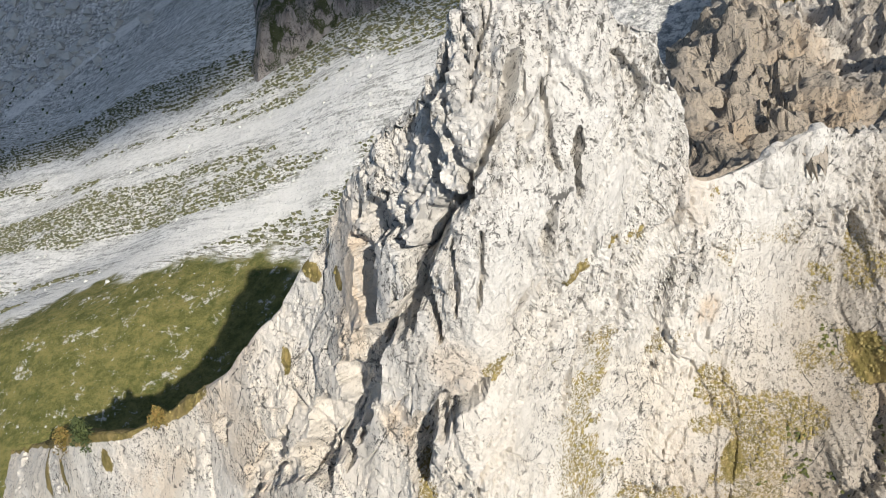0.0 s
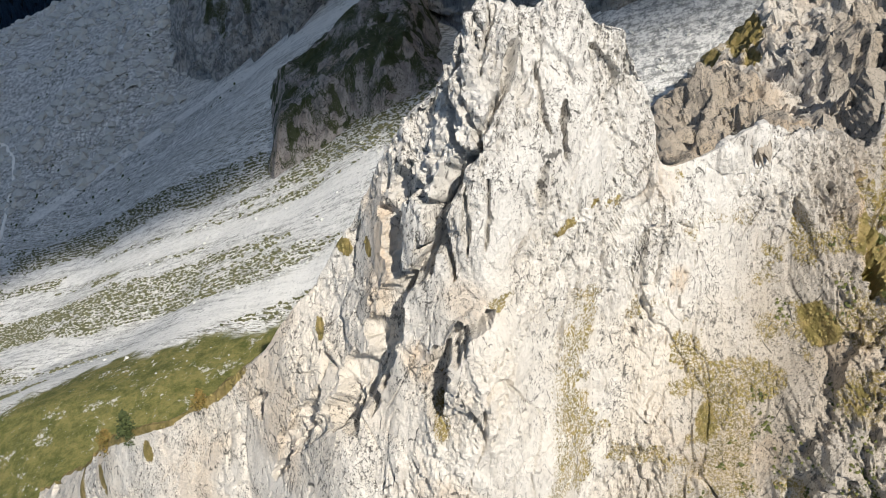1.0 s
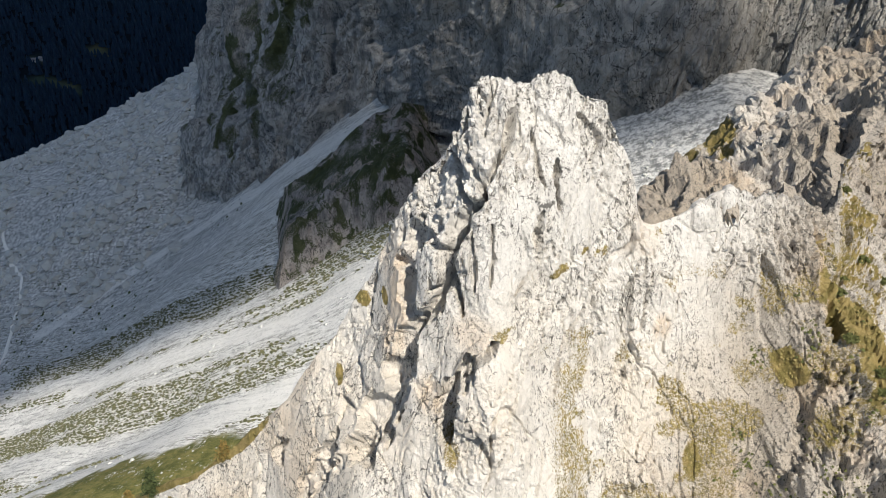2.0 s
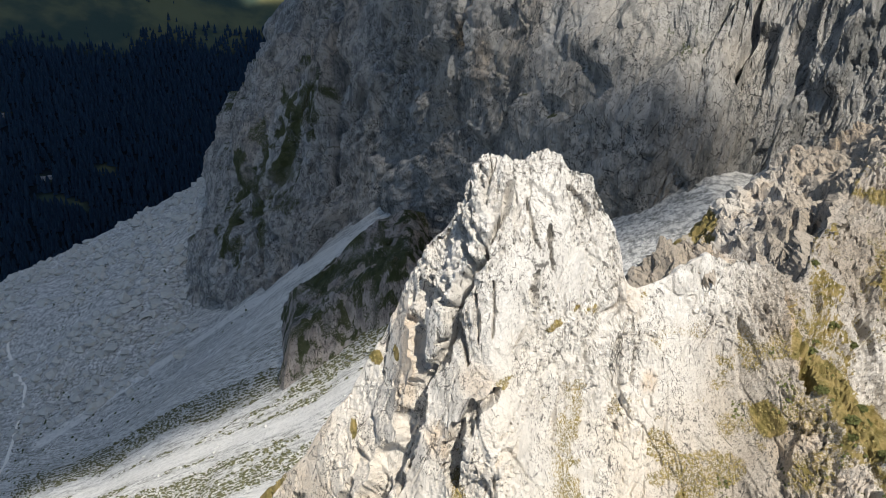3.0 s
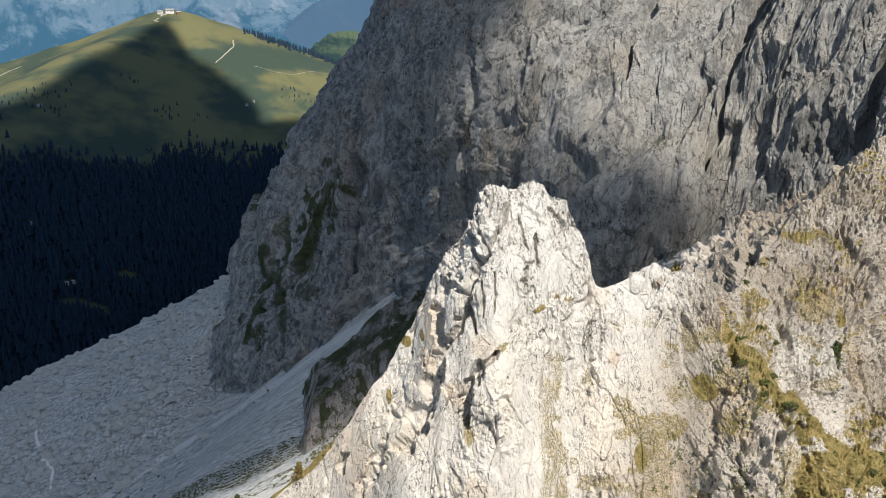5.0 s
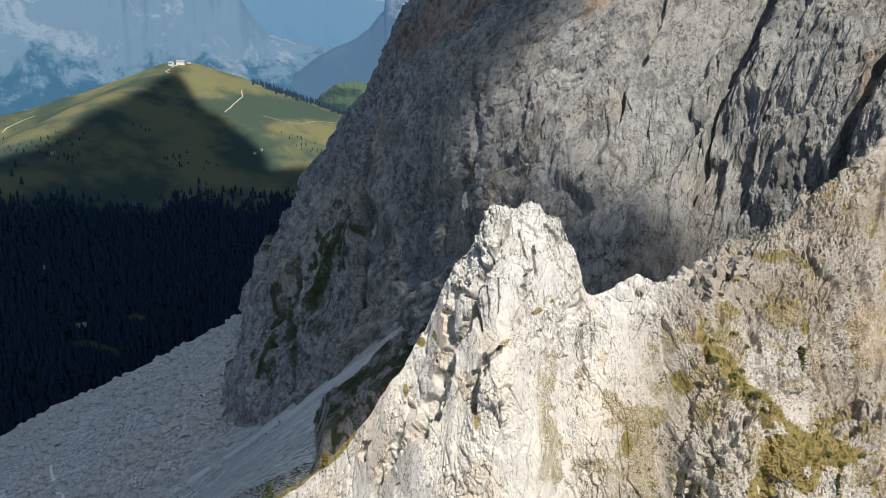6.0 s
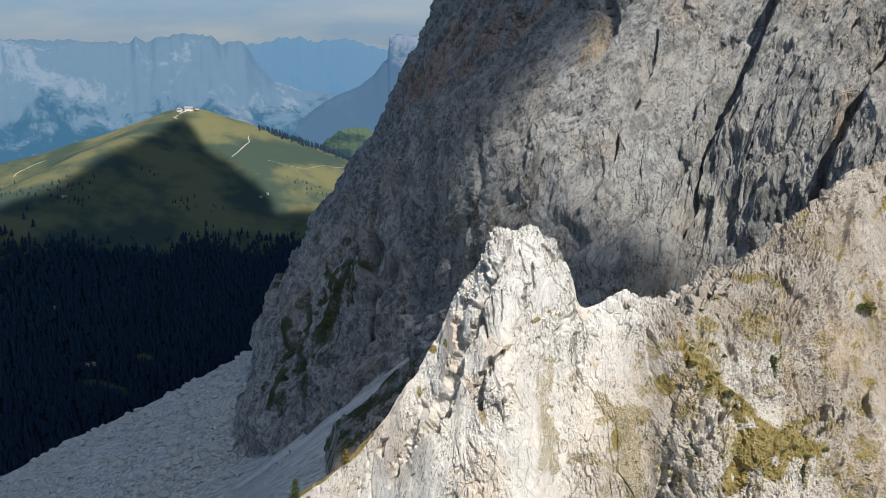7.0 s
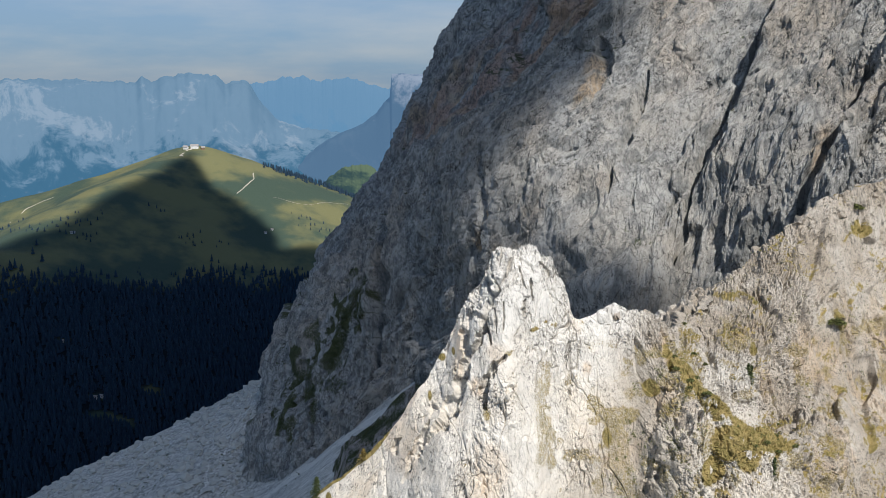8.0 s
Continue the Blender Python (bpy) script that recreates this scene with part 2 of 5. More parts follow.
    m.bump((mid, 0.35, relief / grain), (runs, 0.6, 0.4 * relief / grain), (fine, 1.0, 0.4 * relief / grain), (pit, -0.8, 0.3 * relief / grain), (dash, -0.9, 0.3 * relief / grain), (seam, -1.0, 0.5 * relief / grain))
    return m.done(c)


spire_rock = rock_material("pale_limestone", (0.69, 0.652, 0.59), (0.57, 0.535, 0.48), (0.7, 0.62, 0.51), green=(0.165, 0.132, 0.042), pits=0.88, crevice_shade=(0.085, 0.078, 0.066), web=0.0, relief=1.0, lay=(0.15, 0.35, 0.1))
cliff_rock = rock_material("grey_limestone", (0.47, 0.464, 0.44), (0.2, 0.208, 0.212), (0.46, 0.42, 0.36), 0.5, (0.045, 0.055, 0.02), 0.95, ((0.44, 0.27, 0.2), (0.7, 0.49, 0.39)), crevice_shade=(0.045, 0.046, 0.045), web=0.03, relief=1.8, fibre=0.55, lay=(0.2, 0.7, 0.3), wash=0.6)


def ground_material():
    m = Mat("scree_and_turf", 0.95)
    big, mid, fine = m.noise(0.02, 4), m.noise(0.16, 5, 0.7), m.noise(1.1, 4, 0.75)
    scree = m.mix(m.ramp(mid, 0.3, 0.7), (0.68, 0.66, 0.615), (0.84, 0.815, 0.76))
    scree = m.mix(m.math("MULTIPLY", m.ramp(fine, 0.5, 0.7), 0.35), scree, (0.25, 0.24, 0.22))
    runs = m.noise(1.0, 5, 0.7, 0.3, m.along(0.4, 0.07, 0.5))
    grit = m.noise(0.8, 6, 0.85)
    scree = m.mix(m.math("MULTIPLY", m.ramp(runs, 0.49, 0.57), m.math("MULTIPLY", m.ramp(grit, 0.42, 0.52), 0.72)), scree, (0.2, 0.195, 0.17))
    scree = m.mix(m.math("MULTIPLY", m.ramp(grit, 0.56, 0.6), 0.75), scree, (0.14, 0.14, 0.125))
    clod = m.noise(0.33, 6, 0.8, 0.3)
    scree = m.mix(m.math("MULTIPLY", m.ramp(clod, 0.59, 0.63), 0.45), scree, (0.2, 0.2, 0.185))
    scree = m.mix(m.math("MULTIPLY", m.math("MULTIPLY", m.math("SUBTRACT", 1.0, m.attr("streak")), m.ramp(fine, 0.35, 0.6)), 0.4), scree, (0.3, 0.29, 0.26))
    # dark speckle on talus and gully: boulder shadows and shade put into colour
    scree = m.mix(m.math("MULTIPLY", m.attr("rubble_shade"), m.ramp(m.noise(0.35, 6, 0.8), 0.46, 0.6)), scree, (0.17, 0.172, 0.168))
    scree = m.mix(m.math("MULTIPLY", m.ramp(m.math("ADD", m.attr("pale"), m.math("MULTIPLY", m.math("SUBTRACT", runs, 0.5), 0.9)), 0.3, 0.8), m.math("MULTIPLY", m.ramp(grit, 0.66, 0.58), 0.65)), scree, m.mix(fine, (0.7, 0.68, 0.63), (0.84, 0.81, 0.75)))
    tuft = m.math("MULTIPLY", m.attr("tuft"), m.math("MULTIPLY", m.ramp(m.noise(1.0, 4, 0.65, 0.1, m.along(0.4, 0.3, 0.95)), 0.53, 0.57), 0.85))
    c = m.mix(tuft, scree, m.mix(fine, (0.09, 0.09, 0.05), (0.2, 0.185, 0.12)))
    turf = m.mix(m.ramp(m.math("ADD", m.math("MULTIPLY", mid, 0.5), m.math("MULTIPLY", m.noise(0.5, 6, 0.8), 0.5)), 0.38, 0.62), (0.075, 0.088, 0.02), (0.21, 0.185, 0.062))
    turf = m.mix(m.math("MULTIPLY", m.ramp(fine, 0.58, 0.7), 0.5), turf, (0.27, 0.25, 0.12))
    turf = m.mix(m.math("MULTIPLY", m.ramp(m.noise(0.14, 7, 0.85), 0.57, 0.61), m.ramp(fine, 0.35, 0.5)), turf, (0.52, 0.5, 0.44))
    c = m.mix(m.math("MULTIPLY", m.attr("turf"), 1.0, True), c, turf)
    pasture = m.mix(m.ramp(m.noise(0.006, 4), 0.4, 0.62), (0.042, 0.064, 0.044), (0.14, 0.135, 0.06))
    c = m.mix(m.attr("pasture"), c, pasture)
    # ground among the trees near black: their shade and blue haze in colour
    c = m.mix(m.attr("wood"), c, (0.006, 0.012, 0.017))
    m.bump((mid, 0.5, 2.0), (clod, 0.7, 1.2), (fine, 0.9, 0.6))
    return m.done(c)


ground_mat = ground_material()


# ---- the near ridge with its tower ----
# cross sections at stations along the ridge: six (y, z) from the foot up to the crest
STATIONS = (-95, -75, -50, -38, -30, -22, -13, -9, -6.3, -4.5, -1, 3, 12, 20, 26, 40, 50, 56, 60, 68, 75, 85, 95, 110, 125, 160, 210)
LOW_SECTIONS = (
    ((70, -125), (80, -105), (88, -90), (93, -80), (97, -72), (102, -66)),
    ((60, -110), (68, -90), (75, -72), (80, -62), (85, -54), (90, -46)),
    ((50, -90), (55, -62), (59, -44), (63, -32), (66, -24), (70, -16)),
    ((47, -80), (52, -50), (57, -31), (60, -21), (64, -14), (69, -10)),
    ((44, -75), (49, -40), (53, -25), (58, -13), (61, -7), (65, -2)),
    ((40, -70), (46, -32), (50, -12), (55, -1), (59, 7), (62, 13)),
)
TOWER_SECTIONS = (
    ((36, -65), (42, -8), (45, 4), (50, 11.5), (57, 17), (64.5, 28)),
    ((35, -62), (42, -1), (45, 6), (49.5, 15), (55.5, 26), (63.8, 38.5)),
    ((34.5, -60), (41.5, 1), (45, 11), (49.5, 22), (54.5, 33), (63.3, 44.5)),
    ((34, -60), (41, 2), (45, 13), (49.5, 24), (53.5, 36), (63, 46.5)),
    ((33, -60), (40.5, 2), (44, 16), (50, 33), (53.5, 43), (64, 51)),
    ((32, -60), (40, 2), (43.6, 19), (49.5, 35), (53, 47), (66, 57)),
    ((34, -60), (44.5, 5), (50.5, 16.5), (54, 30), (56, 45), (66, 57)),
)
WALL_SECTIONS = (
    ((38, -60), (52, 0), (55.5, 11), (58.5, 25), (60.5, 36), (65, 47)),
    ((39, -60), (51, 0), (57, 13), (60.5, 24), (63, 31), (66.5, 37)),
    ((40, -60), (51, 5), (60, 16), (65, 22), (67.5, 29), (70.5, 39)),
    ((28, -60), (38, 8), (50, 16), (58, 23), (66, 27), (74, 34)),
    ((27, -60), (36, 4), (46, 20), (58, 24.5), (72, 23), (80, 29.5)),
    ((27, -60), (40, 6.5), (46, 20.5), (58, 19), (78, 21), (86, 29)),
    ((28, -60), (38, 1.5), (45, 11.5), (66, 6), (79, 20), (100, 30)),
)
SLOPE_SECTIONS = (
    ((30, -60), (41, 2), (48, 9), (68, 4), (80, 19), (110, 32)),
    ((34, -60), (46, 0), (54, 6), (74, 0), (83, 18), (118, 37)),
    ((40, -60), (52, -3), (62, 6), (80, 3), (96, 26), (122, 43)),
    ((50, -60), (66, -6), (78, 3), (92, 5), (108, 30), (130, 48.5)),
    ((60, -60), (85, -8), (105, 2), (112, 15), (125, 40), (145, 56)),
    ((90, -60), (110, 0), (130, 20), (140, 35), (160, 55), (185, 75)),
    ((120, -60), (140, 10), (160, 35), (175, 55), (190, 75), (215, 95)),
)
SECTION = LOW_SECTIONS + TOWER_SECTIONS + WALL_SECTIONS + SLOPE_SECTIONS
# the crest in finer steps: x, y, z
LOW_CREST = (
    (-95, 104, -82), (-75, 90, -55), (-62, 78, -33), (-50, 70, -18), (-43, 67, -12), (-31, 65, 0), (-26.5, 63.5, 6), (-22.5, 63, 13.5), (-18, 64, 19.5), (-13.4, 65, 27.5))
TOWER_CREST = (
    (-11, 65, 33), (-9, 64.5, 37), (-7, 64, 41.8), (-5.8, 64, 45), (-2.8, 64, 48.3), (-0.9, 64, 51.5), (0.4, 65, 54.6), (2.8, 66, 57.6), (4.8, 66, 57.2), (6.2, 66, 55.6), (8.2, 66, 57), (11.2, 66, 58), (13.4, 65, 57.4), (14.4, 65, 55.8),
    (17.2, 64.5, 55.2), (18.8, 64.5, 51.8), (20.9, 65, 47.6), (22.6, 65, 42.8), (23.6, 66, 38.2))
SLOPE_CREST = (
    (26, 66.5, 36.2), (30, 67.5, 37), (37, 70, 40),
    (41, 71.5, 38), (46, 73, 36.5), (52, 76, 33), (58, 82, 30), (66, 98, 30), (75, 109, 33), (85, 120, 37.5), (95, 126, 44.5), (104, 130, 51), (110, 131, 56), (125, 140, 64), (150, 157, 68), (210, 195, 86))
CREST = LOW_CREST + TOWER_CREST + SLOPE_CREST


def ridge_base(xs, rows, back):
    v = np.linspace(0, 5, rows)
    y, z = np.zeros((len(xs), rows)), np.zeros((len(xs), rows))
    py = np.stack([curve(STATIONS, [s[k][0] for s in SECTION], xs) for k in range(6)])
    pz = np.stack([curve(STATIONS, [s[k][1] for s in SECTION], xs) for k in range(6)])
    py[5], pz[5] = curve([c[0] for c in CREST], [c[1] for c in CREST], xs), curve([c[0] for c in CREST], [c[2] for c in CREST], xs)
    for k in range(5):
        pz[4 - k] = np.where(xs < 46, np.minimum(pz[4 - k], pz[5 - k] - 1.5), pz[4 - k])
    for i in range(len(xs)):
        s = np.concatenate([[0], np.cumsum(np.hypot(np.diff(py[:, i]), np.diff(pz[:, i])))])
        q = np.linspace(0, s[-1], rows)
        q = q * 0.75 + 0.25 * np.interp(np.linspace(0, 5, rows), np.arange(6), s)
        y[i], z[i] = curve(s, py[:, i], q), curve(s, pz[:, i], q)
    yc, zc = y[:, -1], z[:, -1]
    b1 = np.interp(xs, (-95, 0, 12, 18, 24, 30, 36, 42, 50, 60, 66, 75, 85, 95, 110, 125, 210), (-140, -120, -80, -35, -4, 6, 12, 17, 20, 16, 19, 24, 30, 36, 42, 46, 66))
    b2 = np.interp(xs, (-95, 0, 25, 45, 52, 58, 63, 66, 74, 86, 95, 110, 125, 210), (-160, -140, -95, -28, -6, 3, 9, 13, 18, 21, 22, 24, 26, 55))
    b3 = np.interp(xs, (-95, 0, 60, 85, 105, 125, 150, 210), (-170, -150, -75, -55, -40, -30, -15, 25))
    wide = np.interp(xs, (12, 26), (0.25, 1.0))
    y1 = np.maximum(120, yc + 12) * wide + (yc + 14) * (1 - wide)
    y2, y3 = y1 + 38 * wide + 8 * (1 - wide), y1 + 95 * wide + 16 * (1 - wide)
    ky = np.stack([yc, yc + 3, yc + 7, y1, y2, y3])
    kz = np.stack([zc, zc - 4, np.minimum(zc - 9, zc * 0.5 + b1 * 0.5), np.minimum(b1, zc - 10), np.minimum(b2, zc - 14), np.minimum(b3, zc - 20)])
    t = np.linspace(0, 5, back + 1)[1:]
    k = np.clip(t.astype(int), 0, 4)
    f = (t - k)[None, :]
    by, bz = (ky[k] * (1 - f.T) + ky[k + 1] * f.T).T, (kz[k] * (1 - f.T) + kz[k + 1] * f.T).T
    x = np.repeat(xs[:, None], rows + back, 1)
    return np.stack([x, np.concatenate([y, by], 1), np.concatenate([z, bz], 1)], -1)


def steps(*parts):
    out = [np.arange(a, b, s) for a, b, s in parts]
    return np.concatenate(out + [[parts[-1][1]]])


def arc(p):
    d = np.linalg.norm(np.diff(p, axis=1), axis=2)
    return np.concatenate([np.zeros((p.shape[0], 1)), np.cumsum(d, 1)], 1)


# clefts and chimneys of the tower: line in (x, z), width, depth
TOWER_CLEFTS = (
    (((0.4, 53.6), (-0.6, 51), (-1.1, 49.2), (-0.5, 46.8), (0.6, 45.3)), 0.5, 2.0),
    (((-0.3, 52), (0.7, 50.4), (1.7, 48.3), (2.2, 47)), 0.35, 1.5),
    (((3.5, 57), (2.6, 54.2), (2.4, 52.5)), 0.35, 1.6),
    (((5.6, 54), (5.0, 52.4), (4.5, 51.4)), 0.6, 2.6), (((4.0, 51), (3.3, 49.8), (2.0, 48.2), (2.2, 47.2)), 0.7, 2.8),
    (((11, 50), (11.3, 47), (11.8, 44.2)), 0.35, 1.6),
    (((8, 53), (8.6, 50), (9.8, 47.5)), 0.25, 0.9),
    (((14.1, 53.8), (15, 52.4), (17, 51.3), (17.1, 49.6)), 0.28, 1.0),
    (((-5.4, 41), (-6.4, 38.5), (-7.5, 34), (-7.3, 30), (-6.6, 27)), 0.9, 3.2),
    (((1.4, 46.6), (0.2, 45), (-1.2, 42.7), (-1.9, 40.6), (-2.3, 37), (-3.3, 33.6), (-5.0, 30.6), (-6.8, 27.6)), 0.85, 4.2),
    (((-6.8, 28), (-8.4, 22), (-10.2, 16), (-12.4, 11.5), (-15.5, 8)), 1.5, 3.6),
)
FRONT_CLEFTS = (
    (((-1.5, 41.8), (-1.5, 37.5), (-0.2, 33)), 0.6, 2.2),
    (((-3.2, 42.4), (-3.9, 40.4), (-2.8, 39.8)), 0.7, 1.8),
    (((9.5, 44.6), (8.6, 42.2), (9.1, 40)), 0.4, 1.6),
    (((3, 44.2), (3.2, 40.7), (3, 37)), 0.3, 1.0),
    (((0.6, 43), (1.0, 39.5), (1.2, 36)), 0.3, 1.0),
    (((7.9, 37.6), (6.1, 35.2)), 0.35, 1.0),
    (((3.4, 29.8), (0.4, 27.4), (-1.3, 23.8), (-2.2, 20), (-2.7, 16)), 1.1, 3.2),
    (((-17.4, 8.6), (-20, 3), (-23, -3.3), (-25, -9)), 0.8, 2.2),
    (((-13.6, 12.6), (-18, 4), (-23.8, -6)), 0.6, 1.6),
    (((-25.6, 1.6), (-27.8, -1), (-27.4, -3)), 0.8, 2.0),
    (((-12, 31), (-13, 27), (-12.6, 23)), 0.35, 1.0),
    (((16, 29), (13, 25), (12, 19)), 0.4, 0.9),
)
SLOPE_CLEFTS = (
    (((43.5, 6), (45.5, 12), (47, 17), (49, 19.5)), 0.7, 1.5),
    (((44.5, -2.6), (46.8, 5.2), (50, 11.1), (53, 13.5), (56, 16)), 1.3, 2.4),
    (((42.5, -8), (44, 1), (45, 6)), 0.8, 1.6),
    (((52, 32), (53, 27), (51, 23)), 0.7, 2.0),
    (((69, 28), (69.5, 22), (70, 17)), 0.7, 2.2),
    (((61, 29), (61.5, 24)), 0.6, 2.0),
    (((56, 20), (60, 14), (62, 8)), 0.6, 0.8),
)
CLEFTS = TOWER_CLEFTS + FRONT_CLEFTS + SLOPE_CLEFTS
# blocks that stand proud: x, z, half width, half height, height, lean
PROUD = (
    (-4.5, 35.5, 1.9, 5.6, 0.9, 0.12), (2.6, 24.5, 4.2, 6.5, 2.0, 0.15), (-0.2, 49, 1.0, 2.4, 0.8, -0.3), (1.6, 53.6, 1.5, 2.2, 0.8, 0.0),
    (-3.0, 44, 1.5, 3.0, 0.5, 0.1), (16.5, 53, 2.2, 2.4, 0.5, 0.0), (-19, 12, 4, 7, 0.8, 0.3), (5.8, 55, 1.8, 3, 1.0, 0.0),
    (37, 38.5, 1.2, 2.2, 0.7, 0.0), (39.8, 38.2, 0.9, 1.6, 0.6, 0.0), (43.5, 35.5, 1.5, 2.2, 0.7, 0.0), (33, 36.5, 1.6, 2.0, 0.9, 0.0),
    (66, 9, 3.0, 4.5, 1.0, 0.0), (80, 14, 6, 6, 2.5, 0.0), (100, 22, 8, 8, 3.0, 0.0),
)


def ridge_relief(p):
    x, y, z = p[..., 0], p[..., 1], p[..., 2]
    w = arc(p)
    sx, sz = 0.35 * fbm(x / 3.5, y / 3.5, z / 3.5, 3, 31), 0.4 * fbm(x / 4, y / 4, z / 4, 3, 41)
    broad, tall = x + 1.8 * fbm(x / 12, y / 12, z / 12, 2, 32) + sx, w + 2.4 * fbm(x / 14, y / 14, z / 14, 2, 42) + sz
    rough = 0.26 + 0.5 * smooth(-0.1, 0.4, fbm(x / 12, y / 12, z / 16, 3, 43)) + 0.5 * smooth(36, 55, x) + 0.5 * smooth(6, 0, x) * smooth(34, 42, z) * smooth(-16, -10, x) + 0.3 * smooth(46, 52, z)
    fine = 0.3 + 0.7 * smooth(0.3, 0.75, rough + 0.25 * fbm(x / 5, y / 5, z / 7, 3, 47))
    a = blocks((broad + 0.2 * tall) / 4.6, tall / 9.5, 11, 0.7, 40)
    b = blocks((broad + 0.15 * tall) / 1.9, tall / 3.8, 21, 0.8, 40)
    c = blocks((x + sx) / 0.75, (w + sz) / 1.5, 51, 0.9, 40)
    d = blocks((x + sx) / 0.42, (w + sz) / 0.7, 53, 0.9, 30)
    g = blocks((broad - 0.3 * tall) / 9, tall / 13, 57, 0.8)
    away = np.clip(np.arange(p.shape[1])[None, :] - FRONT, 0, 12) / 12
    rough = rough * (1 - 0.9 * away)
    out = rough * (0.75 * a + 0.42 * b + (0.34 * c + 0.2 * d) * fine * smooth(125, 100, x)) + (1 - away) * 1.5 * smooth(50, 75, x) * g
    out = out + 1.5 * fbm(x / 15, y / 15, z / 22, 4, 61) + 0.35 * rough * ridged((broad + 0.1 * w) / 3.4, y / 9, tall / 15, 4, 71)
    out = out + 0.1 * fbm(x / 1.3, y / 1.3, z / 2.0, 3, 73)
    out = out - rough * (1.7 * cracks((broad + 0.12 * tall) / 5, tall / 22, 0.045, 81) + 1.2 * cracks((broad - 0.3 * tall) / 4, tall / 12, 0.045, 85) + 0.8 * cracks(broad / 2.2, tall / 7, 0.06, 89))
    gx, gz = x + 0.5 * fbm(x / 2.2, y / 2.2, z / 2.2, 4, 33), z + 0.5 * fbm(x / 2.2, y / 2.2, z / 2.2, 4, 34)
    front = np.arange(p.shape[1])[None, :] < FRONT + 6
    for bx, bz, rx, rz, hgt, lean in PROUD:
        out = out + bulge(gx, gz, bx, bz, rx, rz, hgt, lean) * front
    gape = 0.55 + 0.8 * smooth(-0.35, 0.35, fbm(x / 1.6, y / 3, z / 2.6, 3, 36))
    for line, wid, dep in CLEFTS:
        out = out + groove(gx, gz, line, 1.25 * wid * gape, 1.15 * dep * (0.5 + 0.6 * gape)) * front
    back = np.arange(p.shape[1])[None, :] > FRONT + 12
    big = blocks((x + 0.6 * y + 4 * fbm(x / 12, y / 12, z / 12, 3, 35)) / 14, (y - 0.5 * x) / 24, 95, 0.9)
    return out + back * (2.6 * big + 4.5 * ridged(x / 22, y / 26, z / 22, 4, 97) - 2 + 1.0 * fbm(x / 5, y / 6, z / 5, 4, 98) - 2.6 * cracks((x + 0.35 * y) / 4.5, y / 16, 0.09, 93) + 1.2 * blocks((x + 0.3 * y) / 4, (y - 0.3 * x) / 5, 96, 0.9, 30) + 0.7 * blocks((x + 0.3 * y) / 1.7, (y - 0.3 * x) / 2.2, 94, 0.9, 30)) * smooth(22, 40, x)


FRONT = 420
xs = steps((-95, -32, 0.6), (-32, 50, 0.2), (50, 110, 0.34), (110, 160, 0.5), (160, 210, 1.2))
ridge = ridge_base(xs, FRONT, 230)
turn = normals(ridge)
turn = -turn if turn[len(xs) // 2, 200, 1] > 0 else turn
ridge = ridge + turn * np.array((0.45, 1.0, 1.0)) * ridge_relief(ridge)[..., None]
ridge_up = normals(ridge)
ridge_up = ridge_up if ridge_up[len(xs) // 2, 200, 1] < 0 else -ridge_up


def spots(x, z, *rows):
    out = 0 * x
    for cx, cz, rx, rz, k in rows:
        out = np.maximum(out, k * smooth(1.0, 0.35, np.hypot((x - cx) / rx, (z - cz) / rz)))
    return out


x, y, z = ridge[..., 0], ridge[..., 1], ridge[..., 2]
patch = fbm(x / 7, y / 7, z / 7, 4, 81)
level = smooth(0.3, 0.8, ridge_up[..., 2])
slope_side = smooth(30, 58, x + 0.35 * (12 - z))
ridge_grass = 0.75 * level * smooth(0.0, 0.35, patch + 0.45 * slope_side - 0.35)
ridge_grass = np.maximum(ridge_grass, 0.55 * smooth(-0.3, 0.2, patch) * smooth(28, 40, x + 0.4 * (14 - z)) * smooth(34, 26, z) * smooth(75, 60, x))
ridge_grass = np.maximum(ridge_grass, 0.56 * smooth(-0.05, 0.3, fbm(x / 5, y / 5, z / 5, 4, 83)) * smooth(6, 14, x) * smooth(40, 26, z))
ridge_grass = np.maximum(ridge_grass, spots(x, z, (15.4, 37.4, 1.1, 0.9, 1), (6.6, 41.6, 0.7, 1.1, 0.9), (-10.6, 28, 0.8, 1.6, 1), (-14, 25.5, 1.8, 1.8, 1), (-17.4, 15, 0.9, 2, 0.9),
                                            (12, 36, 2.5, 1.2, 0.7), (18, 36, 2.5, 1.4, 0.6), (27, 34, 1.2, 3.5, 0.6), (10, 26, 2.5, 1.5, 0.55), (16, 2, 9, 6, 0.55), (5, 31, 3, 1.2, 0.6), (-1.5, 15, 2, 4, 0.6),
                                            (46, 18, 4, 4, 0.8), (33, 5, 2.5, 5, 0.7), (84, 22, 3, 3, 0.8), (84, 34, 12, 2.5, 0.7),
                                            (124, 25, 6, 7, 0.9), (140, 53, 8, 6, 0.9)) * smooth(-0.45, 0.05, patch + 0.3 * level))
ridge_grass = ridge_grass * np.where(np.arange(ridge.shape[1])[None, :] > FRONT + 8, 0.55, 1.0)
ridge_grass = np.maximum(ridge_grass, spots(x, z, (-48.2, -19.6, 1.6, 2.2, 1), (-61, -36, 2.4, 2.5, 1), (-70, -50, 3, 3, 0.8)))
ridge_grass = np.maximum(ridge_grass, smooth(-26, -32, x) * smooth(FRONT - 9, FRONT - 2, np.arange(ridge.shape[1]) + 9 * patch) * 0.95)
spur_d, _ = near_line(x, y + 2 * patch, ((54, 64), (56, 57), (59.5, 48), (64, 45.5), (68.8, 45.5), (75, 49), (81.5, 54)))
